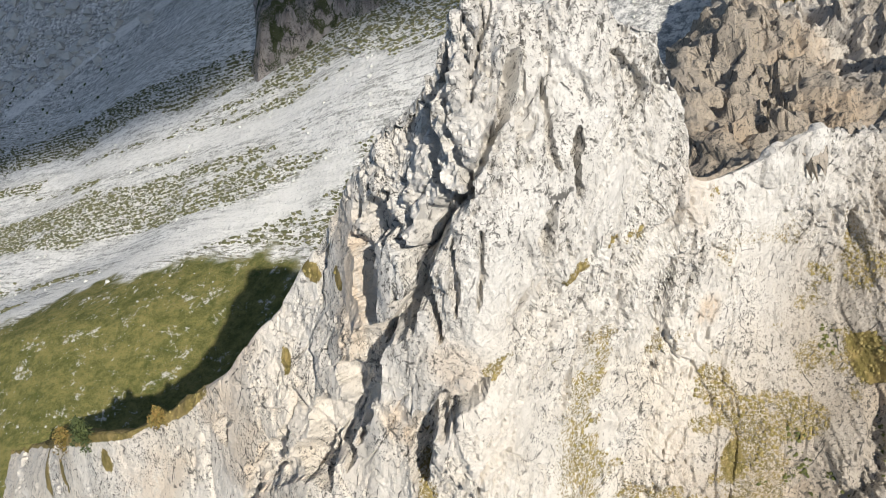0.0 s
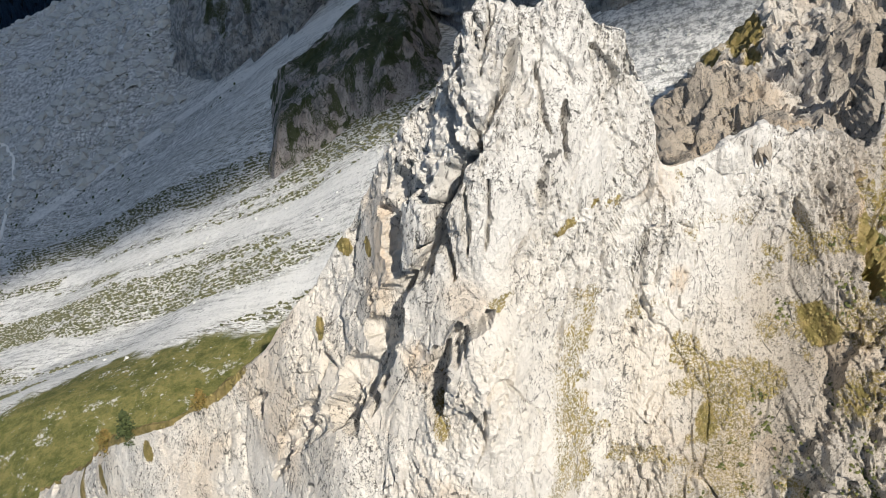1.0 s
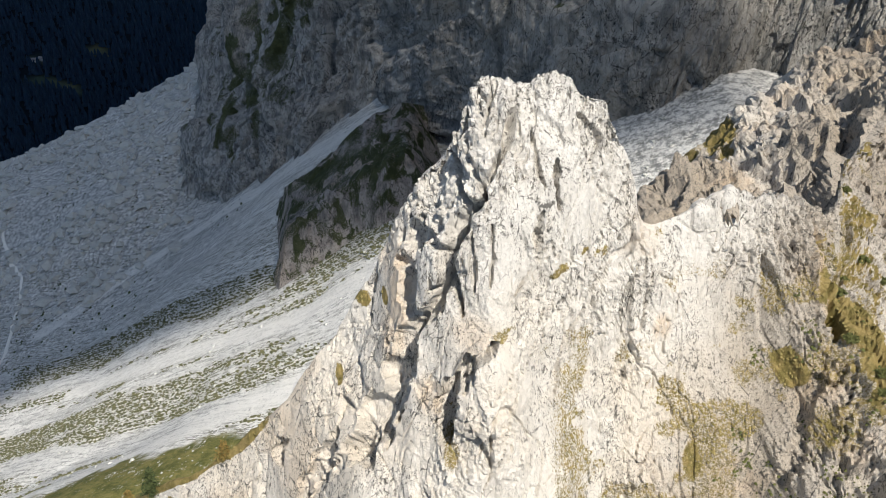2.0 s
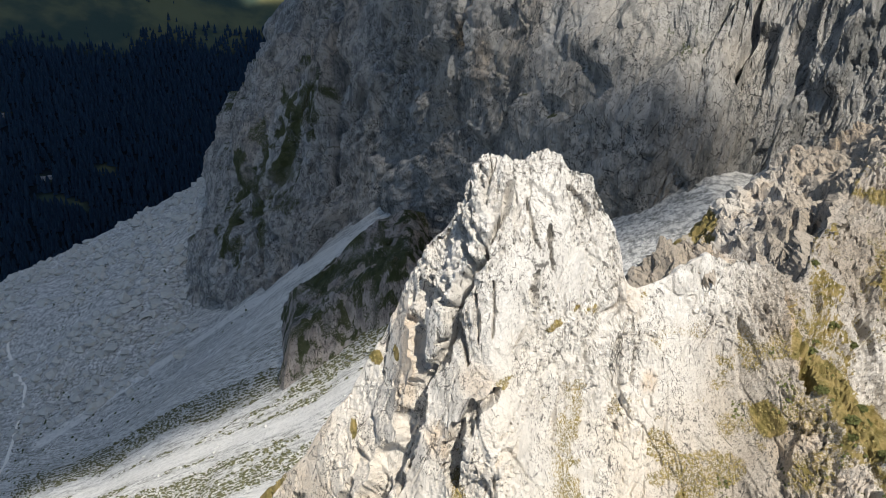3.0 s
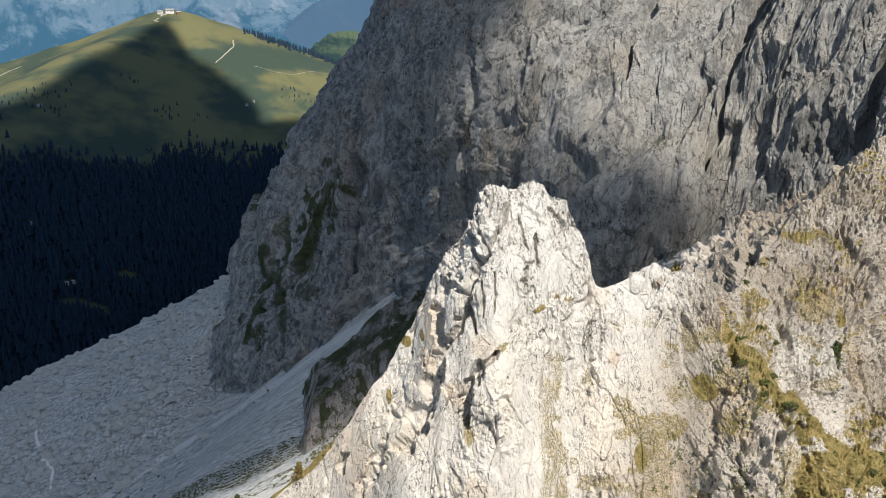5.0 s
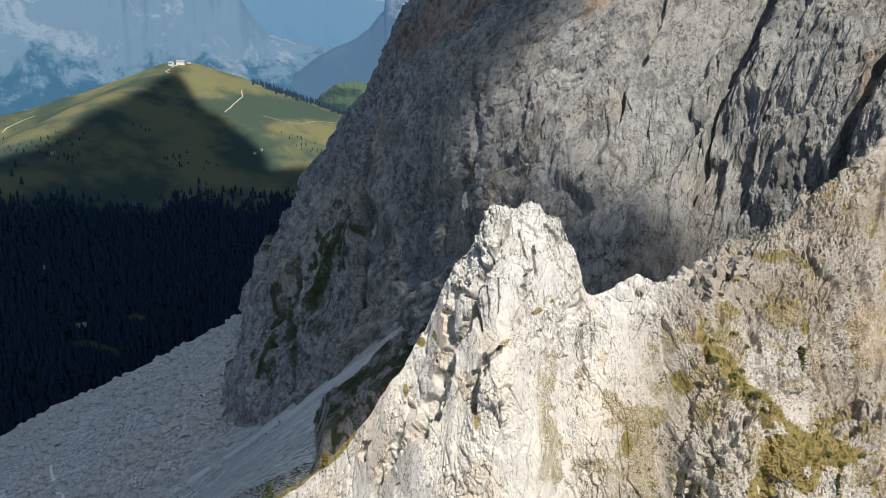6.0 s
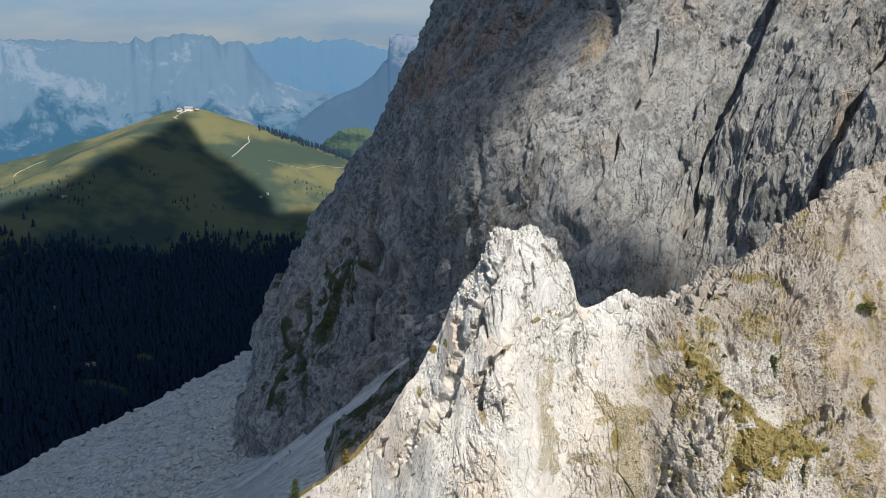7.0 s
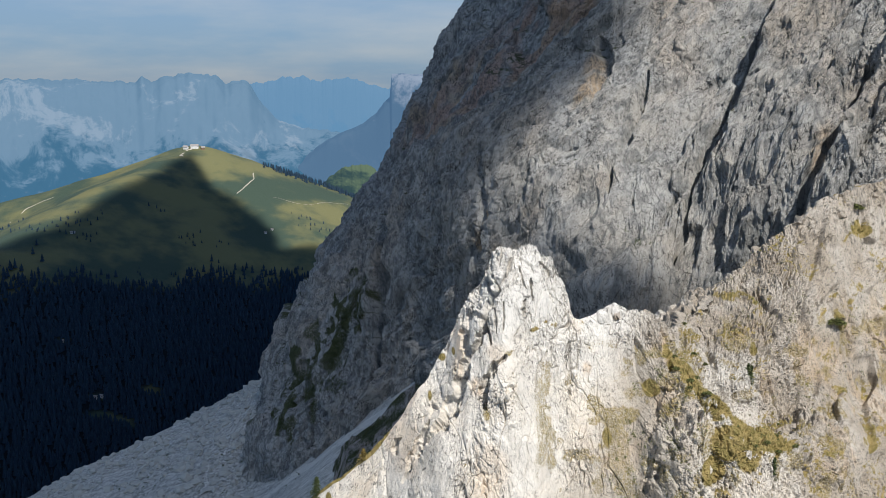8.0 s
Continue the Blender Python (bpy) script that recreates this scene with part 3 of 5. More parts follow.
ridge_grass = np.maximum(ridge_grass, smooth(6.0, 2.5, spur_d + 3 * fbm(x / 4, y / 4, z / 4, 3, 84)) * smooth(-5, 0, z))
ridge_grass = np.maximum(ridge_grass, spots(x, z, (63, 8, 7, 7, 1), (69, 5, 6, 7, 1), (59, 1, 6, 6, 1)) * smooth(-0.55, -0.2, fbm(x / 5, y / 5, z / 5, 4, 86)))
ridge_ochre = np.maximum(spots(x, z, (-8.6, 30, 2.0, 8, 0.5), (-9.5, 24, 2.2, 5, 0.45), (-4, 21.5, 3, 3.5, 0.45), (1, 31, 4, 3, 0.3), (-35, -25, 14, 8, 0.35), (28, 23, 2, 2.5, 0.5), (52, 27, 2.5, 5, 0.6), (105, 18, 10, 10, 0.35)),
                         0.3 * smooth(0.1, 0.45, fbm(x / 13, y / 13, z / 18, 3, 91)) * smooth(46, 30, z))
# brown rock; its right end also puts shade of averted slopes into colour
ridge_brown = np.maximum(np.clip(np.arange(ridge.shape[1])[None, :] - (FRONT + 5), 0, 8) / 8 * smooth(18, 26, x), smooth(25, 43, x + 0.5 * (15 - z)) * (0.74 + 0.2 * smooth(58, 75, x) + 0.4 * fbm(x / 9, y / 9, z / 9, 3, 99)))
ridge_brown = ridge_brown * (1 - 0.6 * smooth(50, 57, x) * smooth(26, 16, z) * smooth(90, 80, x))
ridge_clean = np.clip(np.maximum(0.75 * smooth(-0.05, 0.3, fbm(x / 9, y / 9, z / 12, 4, 87)) * smooth(44, 36, z) * smooth(-4, 3, x) * smooth(44, 34, x),
                                 spots(x, z, (6, 21, 4, 8, 1), (4, 35, 3.5, 6, 0.8), (14, 43, 4, 5, 0.6), (27, 8, 3, 9, 0.7), (20, 33, 4, 4, 0.6), (-8, 29, 2.5, 7, 0.8))), 0, 1)
ridge_tint = smooth(48, 20, z + 0.4 * np.abs(x - 8)) + 0 * x


def cut(name, lo, hi, a, b, material, parent=None):
    """The part of the ridge between two places along it and two rows up its face."""
    i, j = np.searchsorted(xs, lo), np.searchsorted(xs, hi) + 1
    b = ridge.shape[1] - 1 if b is None else b
    s = (slice(i, j), slice(a, b + 1))
    return sheet(name, ridge[s], material, parent, grass=ridge_grass[s], ochre=ridge_ochre[s], brown=ridge_brown[s], warm=ridge_tint[s], clean=ridge_clean[s])


def thing(name, label, category, group="", kind=""):
    return tagged(new(name), label, category, group, kind)


low_ridge = thing("rock_ridge", "low pale limestone ridge with turf along its crest", "rock ridge")
cut("face", -95, -25, 0, FRONT, spire_rock, low_ridge)
cut("back_slope", -95, -25, FRONT, None, spire_rock, low_ridge)
tower = thing("rock_spire", "tall pale limestone tower split by dark chimneys", "rock spire")
cut("shoulder", -25, -7.4, 0, FRONT, spire_rock, tower)
cut("pillar", -7.4, 1.0, 200, FRONT, spire_rock, tower)
cut("summit_block", 1.0, 25, 340, FRONT, spire_rock, tower)
cut("front_face", 1.0, 25, 200, 340, spire_rock, tower)
cut("foot", -7.4, 25, 0, 200, spire_rock, tower)
cut("back_side", -25, 25, FRONT, None, spire_rock, tower)
broad_wall = thing("rock_wall", "broad cream limestone wall joined to the tower", "rock wall")
cut("wall_face", 25, 47, 190, FRONT, spire_rock, broad_wall)
cut("wall_foot", 25, 47, 0, 190, spire_rock, broad_wall)
knolls = thing("rock_knoll", "brown weathered limestone knolls behind the wall", "rock knoll")
cut("knoll", 25, 72, FRONT, None, spire_rock, knolls)
cut("gully_side", 72, 210, FRONT, None, spire_rock, knolls)
crag = thing("rocky_slope", "broken limestone slope with yellowed grass and dwarf shrubs", "rocky slope")
cut("grassy_spur", 47, 78, 0, 270, spire_rock, crag)
cut("fluted_buttress", 47, 78, 270, FRONT, spire_rock, crag)
cut("upper_slope", 78, 210, 0, FRONT, spire_rock, crag)

# ---- the ground: scree, meadow, valley and hill as one sheet ----
ACROSS = (-520, -400, -300, -240, -190, -150, -115, -85, -55, -30, 0, 40, 90)
NEAR_HEIGHTS = {
    100: (-330, -262, -212, -182, -160, -145, -136, -131, -126, -122, -115, -95, -60),
    180: (-335, -268, -218, -188, -164, -148, -136, -132, -124, -110, -90, -62, -30),
    250: (-360, -300, -258, -232, -207, -186, -164, -143, -121, -100, -78, -43, -11),
    330: (-400, -335, -284, -254, -224, -192, -167, -146, -123, -104, -90, -72, -12),
    400: (-405, -338, -288, -258, -224, -190, -161, -133, -110, -90, -90, -72, 5),
}
FAR_HEIGHTS = {
    480: (-398, -330, -280, -250, -222, -195, -166, -140, -105, -85, -85, -80, -60),
    550: (-385, -318, -264, -222, -207, -195, -180, -150, -110, -85, -85, -80, -60),
    620: (-352, -292, -245, -211, -178, -160, -150, -130, -100, -85, -85, -80, -60),
    715: (-346, -281, -232, -200, -172, -150, -130, -112, -92, -85, -85, -80, -60),
}
HEIGHTS = NEAR_HEIGHTS | FAR_HEIGHTS


def segment_hill(x, y, a, b, slope):
    ex, ey = b[0] - a[0], b[1] - a[1]
    t = np.clip(((x - a[0]) * ex + (y - a[1]) * ey) / (ex * ex + ey * ey), 0, 1)
    d = np.hypot(x - a[0] - t * ex, y - a[1] - t * ey)
    return a[2] + t * (b[2] - a[2]) - slope * (np.sqrt(d * d + 60 ** 2) - 60)


SUMMIT = (-706, 2305, -18)


def valley(x, y):
    z = -495 + 25 * fbm(x / 500, y / 500, x * 0, 3, 5)
    hill = segment_hill(x, y, SUMMIT, (-850, 1505, -172), 0.42)
    hill = np.maximum(hill, segment_hill(x, y, (-850, 1505, -172), (-900, 1150, -330), 0.42))
    hill = np.maximum(hill, segment_hill(x, y, SUMMIT, (-1160, 2133, -160), 0.4))
    hill = np.maximum(hill, segment_hill(x, y, (-1160, 2133, -160), (-1900, 1900, -190), 0.4))
    hill = np.maximum(hill, segment_hill(x, y, SUMMIT, (-323, 2380, -172), 0.42))
    hill = np.maximum(hill, segment_hill(x, y, (-323, 2380, -172), (300, 2500, -200), 0.42))
    hill = hill + 10 * fbm(x / 160, y / 160, x * 0, 4, 6)
    k = 60.0
    h = np.clip(0.5 + 0.5 * (hill - z) / k, 0, 1)
    return z + (hill - z) * h + k * h * (1 - h)


def near_ground(x, y):
    ys = sorted(HEIGHTS)
    rows = np.stack([curve(ACROSS, HEIGHTS[k], x.reshape(-1)) for k in ys])
    yy = np.clip(y.reshape(-1), ys[0], ys[-1])
    k = np.clip(np.searchsorted(ys, yy) - 1, 0, len(ys) - 2)
    t = (yy - np.asarray(ys)[k]) / (np.asarray(ys)[k + 1] - np.asarray(ys)[k])
    t = t * t * (3 - 2 * t) * 0.5 + t * 0.5
    j = np.arange(len(yy))
    z = (rows[k, j] * (1 - t) + rows[k + 1, j] * t).reshape(x.shape)
    z = z - 0.6 * np.maximum(-520 - x, 0)
    return z - 0.8 * np.maximum(y - 715, 0) + 0 * x


def ground_height(x, y):
    g = near_ground(x, y)
    g = g + 2.2 * fbm(x / 30, y / 60, x * 0, 4, 7) * smooth(110, 200, y)
    far = valley(x, y)
    k = 40.0
    h = np.clip(0.5 + 0.5 * (g - far) / k, 0, 1)
    side = smooth(200, 700, x)
    g = g * (1 - side) + (-60) * side
    return np.where(y < 1000, far + (g - far) * h + k * h * (1 - h), far)


CLEARINGS = ((-548, 1154, 16, 9), (-478, 1200, 24, 8), (-512, 1116, 40, 10), (-640, 1262, 14, 8))
gx = np.concatenate([-350 - 1.6 * np.cumsum(1.035 ** np.arange(1, 128))[::-1], np.arange(-350, 130, 1.7), 130 + 4 * np.cumsum(1.07 ** np.arange(1, 62))])
gy = np.concatenate([95 - 8 * np.cumsum(1.1 ** np.arange(1, 28))[::-1], np.arange(95, 720, 1.8), 720 + 1.8 * np.cumsum(1.02 ** np.arange(1, 196))])
gxx, gyy = np.meshgrid(gx, gy, indexing="ij")
gz = ground_height(gxx, gyy)
meadow = smooth(0.06, 0.15, 1.0 - np.hypot((gxx + 100) / 75, (gyy - 165) / 48) + 0.25 * fbm(gxx / 25, gyy / 25, gxx * 0, 4, 8) + 0.14 * fbm(gxx / 6, gyy / 6, gxx * 0, 3, 18))
fall = gyy + 0.42 * gxx + 6 * fbm(gxx / 60, gyy / 60, gxx * 0, 2, 16)
strip = fbm(fall / 16, gxx / 160, gxx * 0, 4, 9)
tuft = smooth(-0.3, 0.1, strip) * smooth(150, 190, gyy) * (1 - smooth(330, 430, gyy))
tuft = np.maximum(tuft, 0.8 * smooth(0.1, 0.35, strip) * smooth(-120, -180, gxx) * (1 - smooth(480, 560, gyy)))
tongue_d, _ = near_line(gxx + 4 * fbm(gxx / 20, gyy / 20, gxx * 0, 3, 12), gyy, ((-5, 368), (-48, 405), (-82, 424), (-144, 462), (-200, 462), (-260, 440)))
tongue = smooth(9, 4, tongue_d)
second, _ = near_line(gxx, gyy + 4 * fbm(gxx / 20, gyy / 20, gxx * 0, 3, 13), ((-25, 262), (-60, 268), (-120, 300), (-200, 340)))
tongue = np.maximum(tongue, 0.8 * smooth(9, 3, second))
third, _ = near_line(gxx, gyy + 3 * fbm(gxx / 20, gyy / 20, gxx * 0, 3, 14), ((-35, 222), (-75, 222), (-130, 216), (-170, 190)))
tongue = np.maximum(tongue, smooth(11, 4, third))
tuft = tuft * (1 - tongue)
gully = smooth(20, 50, gxx) * smooth(420, 380, gyy)
tuft = tuft * (1 - gully)
rubble_shade = smooth(-90, -150, gxx) * smooth(350, 450, gyy + 0.2 * gxx + 40)
wild = (gyy > 715) | (gxx < -480)
# treeline tilts along y to fit its height in the camera's view
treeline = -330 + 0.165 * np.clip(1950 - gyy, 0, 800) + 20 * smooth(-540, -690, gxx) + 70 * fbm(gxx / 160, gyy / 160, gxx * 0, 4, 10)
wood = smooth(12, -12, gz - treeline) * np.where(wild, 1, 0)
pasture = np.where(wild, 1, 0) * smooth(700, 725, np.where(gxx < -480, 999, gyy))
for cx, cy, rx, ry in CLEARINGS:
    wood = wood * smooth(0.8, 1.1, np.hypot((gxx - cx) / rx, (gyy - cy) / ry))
# streaks left off the sunlit near scree; gully colour darkened for its shade
tagged(sheet("ground", np.stack([gxx, gyy, gz], -1), ground_mat, flat=False, turf=meadow, tuft=tuft, streak=smooth(-0.35, 0.35, fbm(fall / 4.5, gxx / 130, gxx * 0, 5, 15)) * smooth(180, 230, gyy) + smooth(330, 260, gyy), pale=tongue, rubble_shade=np.maximum(0.85 * rubble_shade, 0.8 * gully * smooth(130, 170, gyy)), pasture=pasture, wood=wood),
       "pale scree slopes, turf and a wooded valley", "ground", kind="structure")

# ---- the great cliff ----
# plan lines of the face at five heights, left end to right end
LEVELS = (-230, -110, 0, 60, 120, 300)
FOOT_PLAN = (
    ((-40, 1000), (-165, 760), (-185, 650), (-190, 548), (-108, 458), (-48, 400), (14, 296), (54, 234), (92, 218), (130, 200), (165, 178), (240, 160)),
    ((-5, 1000), (-132, 780), (-162, 690), (-158, 580), (-90, 482), (-36, 415), (22, 312), (60, 240), (98, 236), (134, 212), (168, 188), (240, 172)),
    ((40, 1000), (-75, 790), (-104, 705), (-92, 600), (-50, 508), (-14, 430), (36, 336), (77, 258), (112, 254), (140, 226), (172, 205), (245, 190)),
)
HIGH_PLAN = (
    ((70, 1000), (-42, 795), (-66, 715), (-54, 615), (-20, 530), (6, 452), (52, 372), (92, 318), (126, 282), (150, 248), (182, 225), (255, 205)),
    ((98, 1000), (-8, 800), (-34, 722), (-22, 630), (16, 548), (42, 475), (88, 400), (124, 350), (152, 312), (174, 278), (204, 250), (275, 225)),
    ((165, 1010), (75, 820), (55, 745), (65, 665), (112, 592), (140, 525), (190, 455), (222, 405), (248, 365), (268, 330), (292, 300), (340, 270)),
)
PLAN = FOOT_PLAN + HIGH_PLAN

SPACING = ((0, 0.07, 1), (0, 0.23, 1))


def cliff_base(cols, rows):
    u = np.interp(np.linspace(0, 1, cols), *SPACING)
    zs = np.interp(np.linspace(0, 1, rows), (0, 0.94, 1), (LEVELS[0], 180, LEVELS[-1]))
    lines = []
    for plan in PLAN:
        a = np.asarray(plan, float)
        k = np.linspace(0, 1, len(a))
        lines.append(np.stack([curve(k, a[:, 0], u), curve(k, a[:, 1], u)], -1))
    lines = np.stack(lines)
    out = np.zeros((cols, rows, 3))
    for i in range(cols):
        out[i, :, 0], out[i, :, 1] = curve(LEVELS, lines[:, i, 0], zs), curve(LEVELS, lines[:, i, 1], zs)
    out[..., 2] = zs
    return out


COLS, RISE = 900, 450
cliff = cliff_base(COLS, RISE)
cturn = normals(cliff)
cturn = -cturn if cturn[COLS // 2, RISE // 2, 1] > 0 else cturn
x, y, z = cliff[..., 0], cliff[..., 1], cliff[..., 2]
u = np.interp(np.linspace(0, 1, COLS), *SPACING)[:, None] + 0 * z
U, W = u * 1050, z * 1.1


def steps_out(edge_z, edge_u, amount, ease, fade):
    """Rock right of an edge stands further out; the edge climbs through the given heights."""
    e = np.interp(z, edge_z, edge_u) + 0.004 * fbm(U / 25, W / 25, z * 0, 3, 125)
    return amount * smooth(0, ease / 1050, u - e) * smooth(fade[1], fade[0], u)


wU, wW = U + 8 * fbm(x / 35, y / 35, z / 35, 4, 131), W + 10 * fbm(x / 40, y / 40, z / 40, 4, 141)
lean = 0.2 + 0.7 * smooth(350, 500, U)
a = blocks((wU - lean * wW) / 30, (wW + 0.35 * wU) / 38, 111, 0.8)
b = blocks((wU - lean * wW) / 10, (wW + 0.3 * wU) / 13, 121, 0.8, 30)
c = blocks((U + 0.2 * wU - lean * W) / 4.6, (W + 0.25 * wU) / 5.4, 151, 0.8, 34)
d = blocks((U - lean * W) / 2.4, W / 2.6, 155, 0.8, 34)
crel = 4.2 * a + 1.5 * b + 0.5 * c + 0.24 * d + 9 * fbm(x / 90, y / 90, z / 150, 4, 161) + 2.5 * fbm(x / 28, y / 28, z / 32, 4, 163)
crel = crel + 1.0 * ridged((wU - lean * wW) / 15, wW / 34, z * 0, 4, 171) + 0.9 * fbm(U / 5, W / 6, z * 0, 4, 173)
crel = crel + 3.6 * ridged((wU - 0.85 * wW) / 36, (0.85 * wU + wW) / 110, z * 0, 4, 175) + 1.4 * ridged((wU - 0.5 * wW) / 15, (0.5 * wU + wW) / 45, z * 0, 4, 177)
gash = smooth(-0.2, 0.3, fbm(x / 60, y / 60, z / 60, 3, 179))
crel = crel - 4 * gash * cracks((wU - 0.6 * wW) / 30, wW / 60, 0.045, 181) - 2.4 * gash * cracks((wU - 0.3 * wW) / 18, wW / 34, 0.05, 185) - 2.0 * cracks((wU - lean * wW) / 9, wW / 19, 0.07, 189) - 1.3 * cracks((wU - lean * wW) / 4.5, wW / 9, 0.1, 193)
crel = crel - 1.2 * cracks((wW + 0.35 * wU) / 7, (wU - 0.35 * wW) / 22, 0.07, 187)
crel = crel * (1 - 0.42 * smooth(0.5, 0.56, u) * smooth(0.9, 0.8, u))
crel = crel + steps_out((20, 59, 72, 88, 101, 117, 137, 165), (0.36, 0.37, 0.415, 0.465, 0.478, 0.491, 0.513, 0.536), 22, 6, (0.52, 0.72)) * smooth(-70, 70, z) * smooth(200, 165, z)
crel = crel + steps_out((-40, 20, 42, 65, 95, 115, 130, 165, 300), (0.68, 0.69, 0.703, 0.707, 0.721, 0.727, 0.723, 0.735, 0.77), 11, 30, (0.85, 0.99)) * (0.1 + 0.9 * smooth(20, 80, z))
crel = crel + steps_out((-20, 35, 60, 86, 99, 132, 165, 300), (0.50, 0.527, 0.57, 0.592, 0.605, 0.612, 0.63, 0.66), 8, 10, (0.6, 0.72)) * smooth(-70, 70, z) * smooth(190, 150, z)
crel = crel + steps_out((-40, 48, 70, 86, 107, 300), (0.82, 0.846, 0.866, 0.876, 0.885, 0.94), 14, 14, (1.2, 1.3))
crel = crel + steps_out((-230, -172, -150, -110), (0.275, 0.28, 0.30, 0.33), 7, 6, (0.4, 0.46)) * smooth(-95, -130, z)
for line, wid, dep in (
        (((374, 22), (388, -12), (400, -40), (414, -65), (430, -98)), 10, 28), (((768, 160), (759, 130), (762, 115), (755, 95), (741, 65), (737, 42), (724, 20)), 5, 7), (((930, 107), (922, 86), (908, 70), (885, 48)), 5, 7),
        (((578, 125), (604, 108), (610, 88)), 7, 8), (((530, 60), (545, 20), (540, -20)), 4, 5), (((330, 60), (350, 20), (365, -20)), 5, 6),
        (((480, 40), (492, 0), (490, -50)), 3, 5), (((386, 58), (434, 71), (486, 87), (500, 101), (513, 117), (536, 137), (561, 166)), 6, 15), (((335, 95), (350, 130), (372, 165)), 4, 8), (((400, 120), (412, 150), (430, 185)), 4, 8), (((660, 110), (668, 70), (655, 40)), 4, 6), (((455, 70), (520, 95), (560, 140)), 4, 4)):
    crel = crel + groove(U + 3 * fbm(U / 12, W / 12, z * 0, 3, 127), z, line, wid, dep)
cliff = cliff + cturn * crel[..., None]
cn = normals(cliff)
cn = np.abs(cn[..., 2])
cpatch = fbm(x / 30, y / 30, z / 30, 4, 182)
cgrass = smooth(0.55, 0.8, cn) * smooth(0.0, 0.3, cpatch) * 0.7
cgrass = np.maximum(cgrass, spots(U, z, (352, -42, 18, 14, 1), (352, -63, 20, 16, 1), (378, -58, 22, 18, 1), (368, -80, 22, 14, 0.9), (398, -44, 12, 12, 0.8), (338, -75, 18, 20, 0.9), (330, -110, 25, 25, 0.9), (372, -75, 30, 34, 0.85), (352, -130, 20, 26, 0.8), (290, -190, 10, 14, 0.9), (300, -165, 14, 10, 0.8),
                                  (362, -78, 52, 70, 1), (345, -140, 42, 46, 0.95), (380, -110, 30, 20, 0.6), (420, 70, 10, 8, 0.8), (455, 60, 12, 6, 0.5)) * smooth(-0.35, 0.2, 0.6 * cpatch + 0.7 * fbm(x / 8, y / 8, z / 14, 4, 183)))
cgrass = np.minimum(cgrass, 0.64 + 0.3 * fbm(x / 11, y / 11, z / 18, 4, 184))
cochre = np.maximum(0.22 * smooth(0.15, 0.5, fbm(x / 45, y / 45, z / 110, 3, 191)),
                    spots(U, z, (549, 20, 6, 8, 0.9), (543, 8, 7, 7, 0.9), (289, 84, 16, 14, 0.6), (335, 121, 14, 16, 0.6), (600, 94, 10, 16, 0.7), (373, 128, 10, 12, 0.5), (589, 109, 12, 10, 0.6), (560, 0, 8, 20, 0.4), (905, 70, 16, 20, 0.5)))
slab = np.interp(z, (20, 59, 72, 88, 101, 117, 137, 165, 300), (0.36, 0.37, 0.415, 0.465, 0.478, 0.491, 0.513, 0.536, 0.7)) + 0.006 * fbm(U / 18, W / 30, z * 0, 3, 195)
stain = smooth(-0.22, -0.12, u - slab) * smooth(0.008, 0.0, u - slab) * smooth(50, 75, z) * smooth(230, 170, z)
cbrown = 0.95 * stain * smooth(-0.3, 0.15, fbm(x / 22, y / 22, z / 60, 4, 197))
cochre = np.maximum(cochre, 0.5 * stain * smooth(0.05, 0.35, fbm(x / 18, y / 18, z / 50, 4, 199)))
great_cliff = thing("cliff", "high grey limestone cliff with brown stained overhangs", "cliff", kind="structure")
for name, i, j in (("left_buttress", 0, 260), ("centre_wall", 260, 570), ("right_wall", 570, COLS - 1)):
    q = (slice(i, j + 1), slice(None))
    sheet(name, cliff[q], cliff_rock, great_cliff, grass=cgrass[q], ochre=cochre[q], brown=cbrown[q], warm=smooth(0.35, 0.6, u)[q], clean=0 * cgrass[q])


# ---- the vegetated knoll on the scree ----
kx, ky = np.meshgrid(np.arange(-105, 12, 0.8), np.arange(284, 420, 0.8), indexing="ij")
kw, kv = kx + 5 * fbm(kx / 14, ky / 14, kx * 0, 4, 301), ky + 5 * fbm(kx / 14, ky / 14, kx * 0, 4, 311)
rim = np.minimum(np.minimum((kw + 84 + 0.12 * (kv - 330)) / 13, (kv - 302 + 0.12 * (kw + 50)) / 14), np.minimum((2 - kw) / 22, (398 - kv) / 45))
shape = smooth(0.0, 1.0, rim)
kb = blocks(kw / 7, kv / 7, 321, 0.8)
kz = ground_height(kx, ky) - 3 + shape * (27 + 3 * fbm(kx / 20, ky / 20, kx * 0, 4, 331)) + shape * 1.6 * kb + shape * 1.2 * ridged(kx / 5, ky / 5, kx * 0, 3, 341)
kgrass = 0.9 * smooth(-0.25, 0.2, fbm(kx / 12, ky / 12, kx * 0, 4, 351)) * smooth(0.5, 0.95, rim)
kgrass = np.maximum(kgrass, 0.8 * smooth(-0.3, 0.15, fbm(kx / 4, ky / 4, kz / 4, 5, 352)) * smooth(0.0, 0.3, rim))
kgrass = np.minimum(kgrass, 0.66 + 0.3 * fbm(kx / 9, ky / 9, kz / 9, 4, 353))
kochre = 0.3 * smooth(0.1, 0.5, fbm(kx / 15, ky / 15, kx * 0, 3, 361))
scree_knoll = thing("grassy_knoll", "dark rock knoll with patches of green turf standing in the scree", "rock knoll")
for name, hold in (("rock_face", rim < 0.8), ("turf_top", rim >= 0.8)):
    sheet(name, np.stack([kx, ky, kz], -1), cliff_rock, scree_knoll, keep=(shape[:-1, :-1] > 0.0) & hold[:-1, :-1], grass=kgrass, ochre=kochre, brown=0.25 + 0 * kx, warm=0 * kx + 0.3, clean=0 * kx)


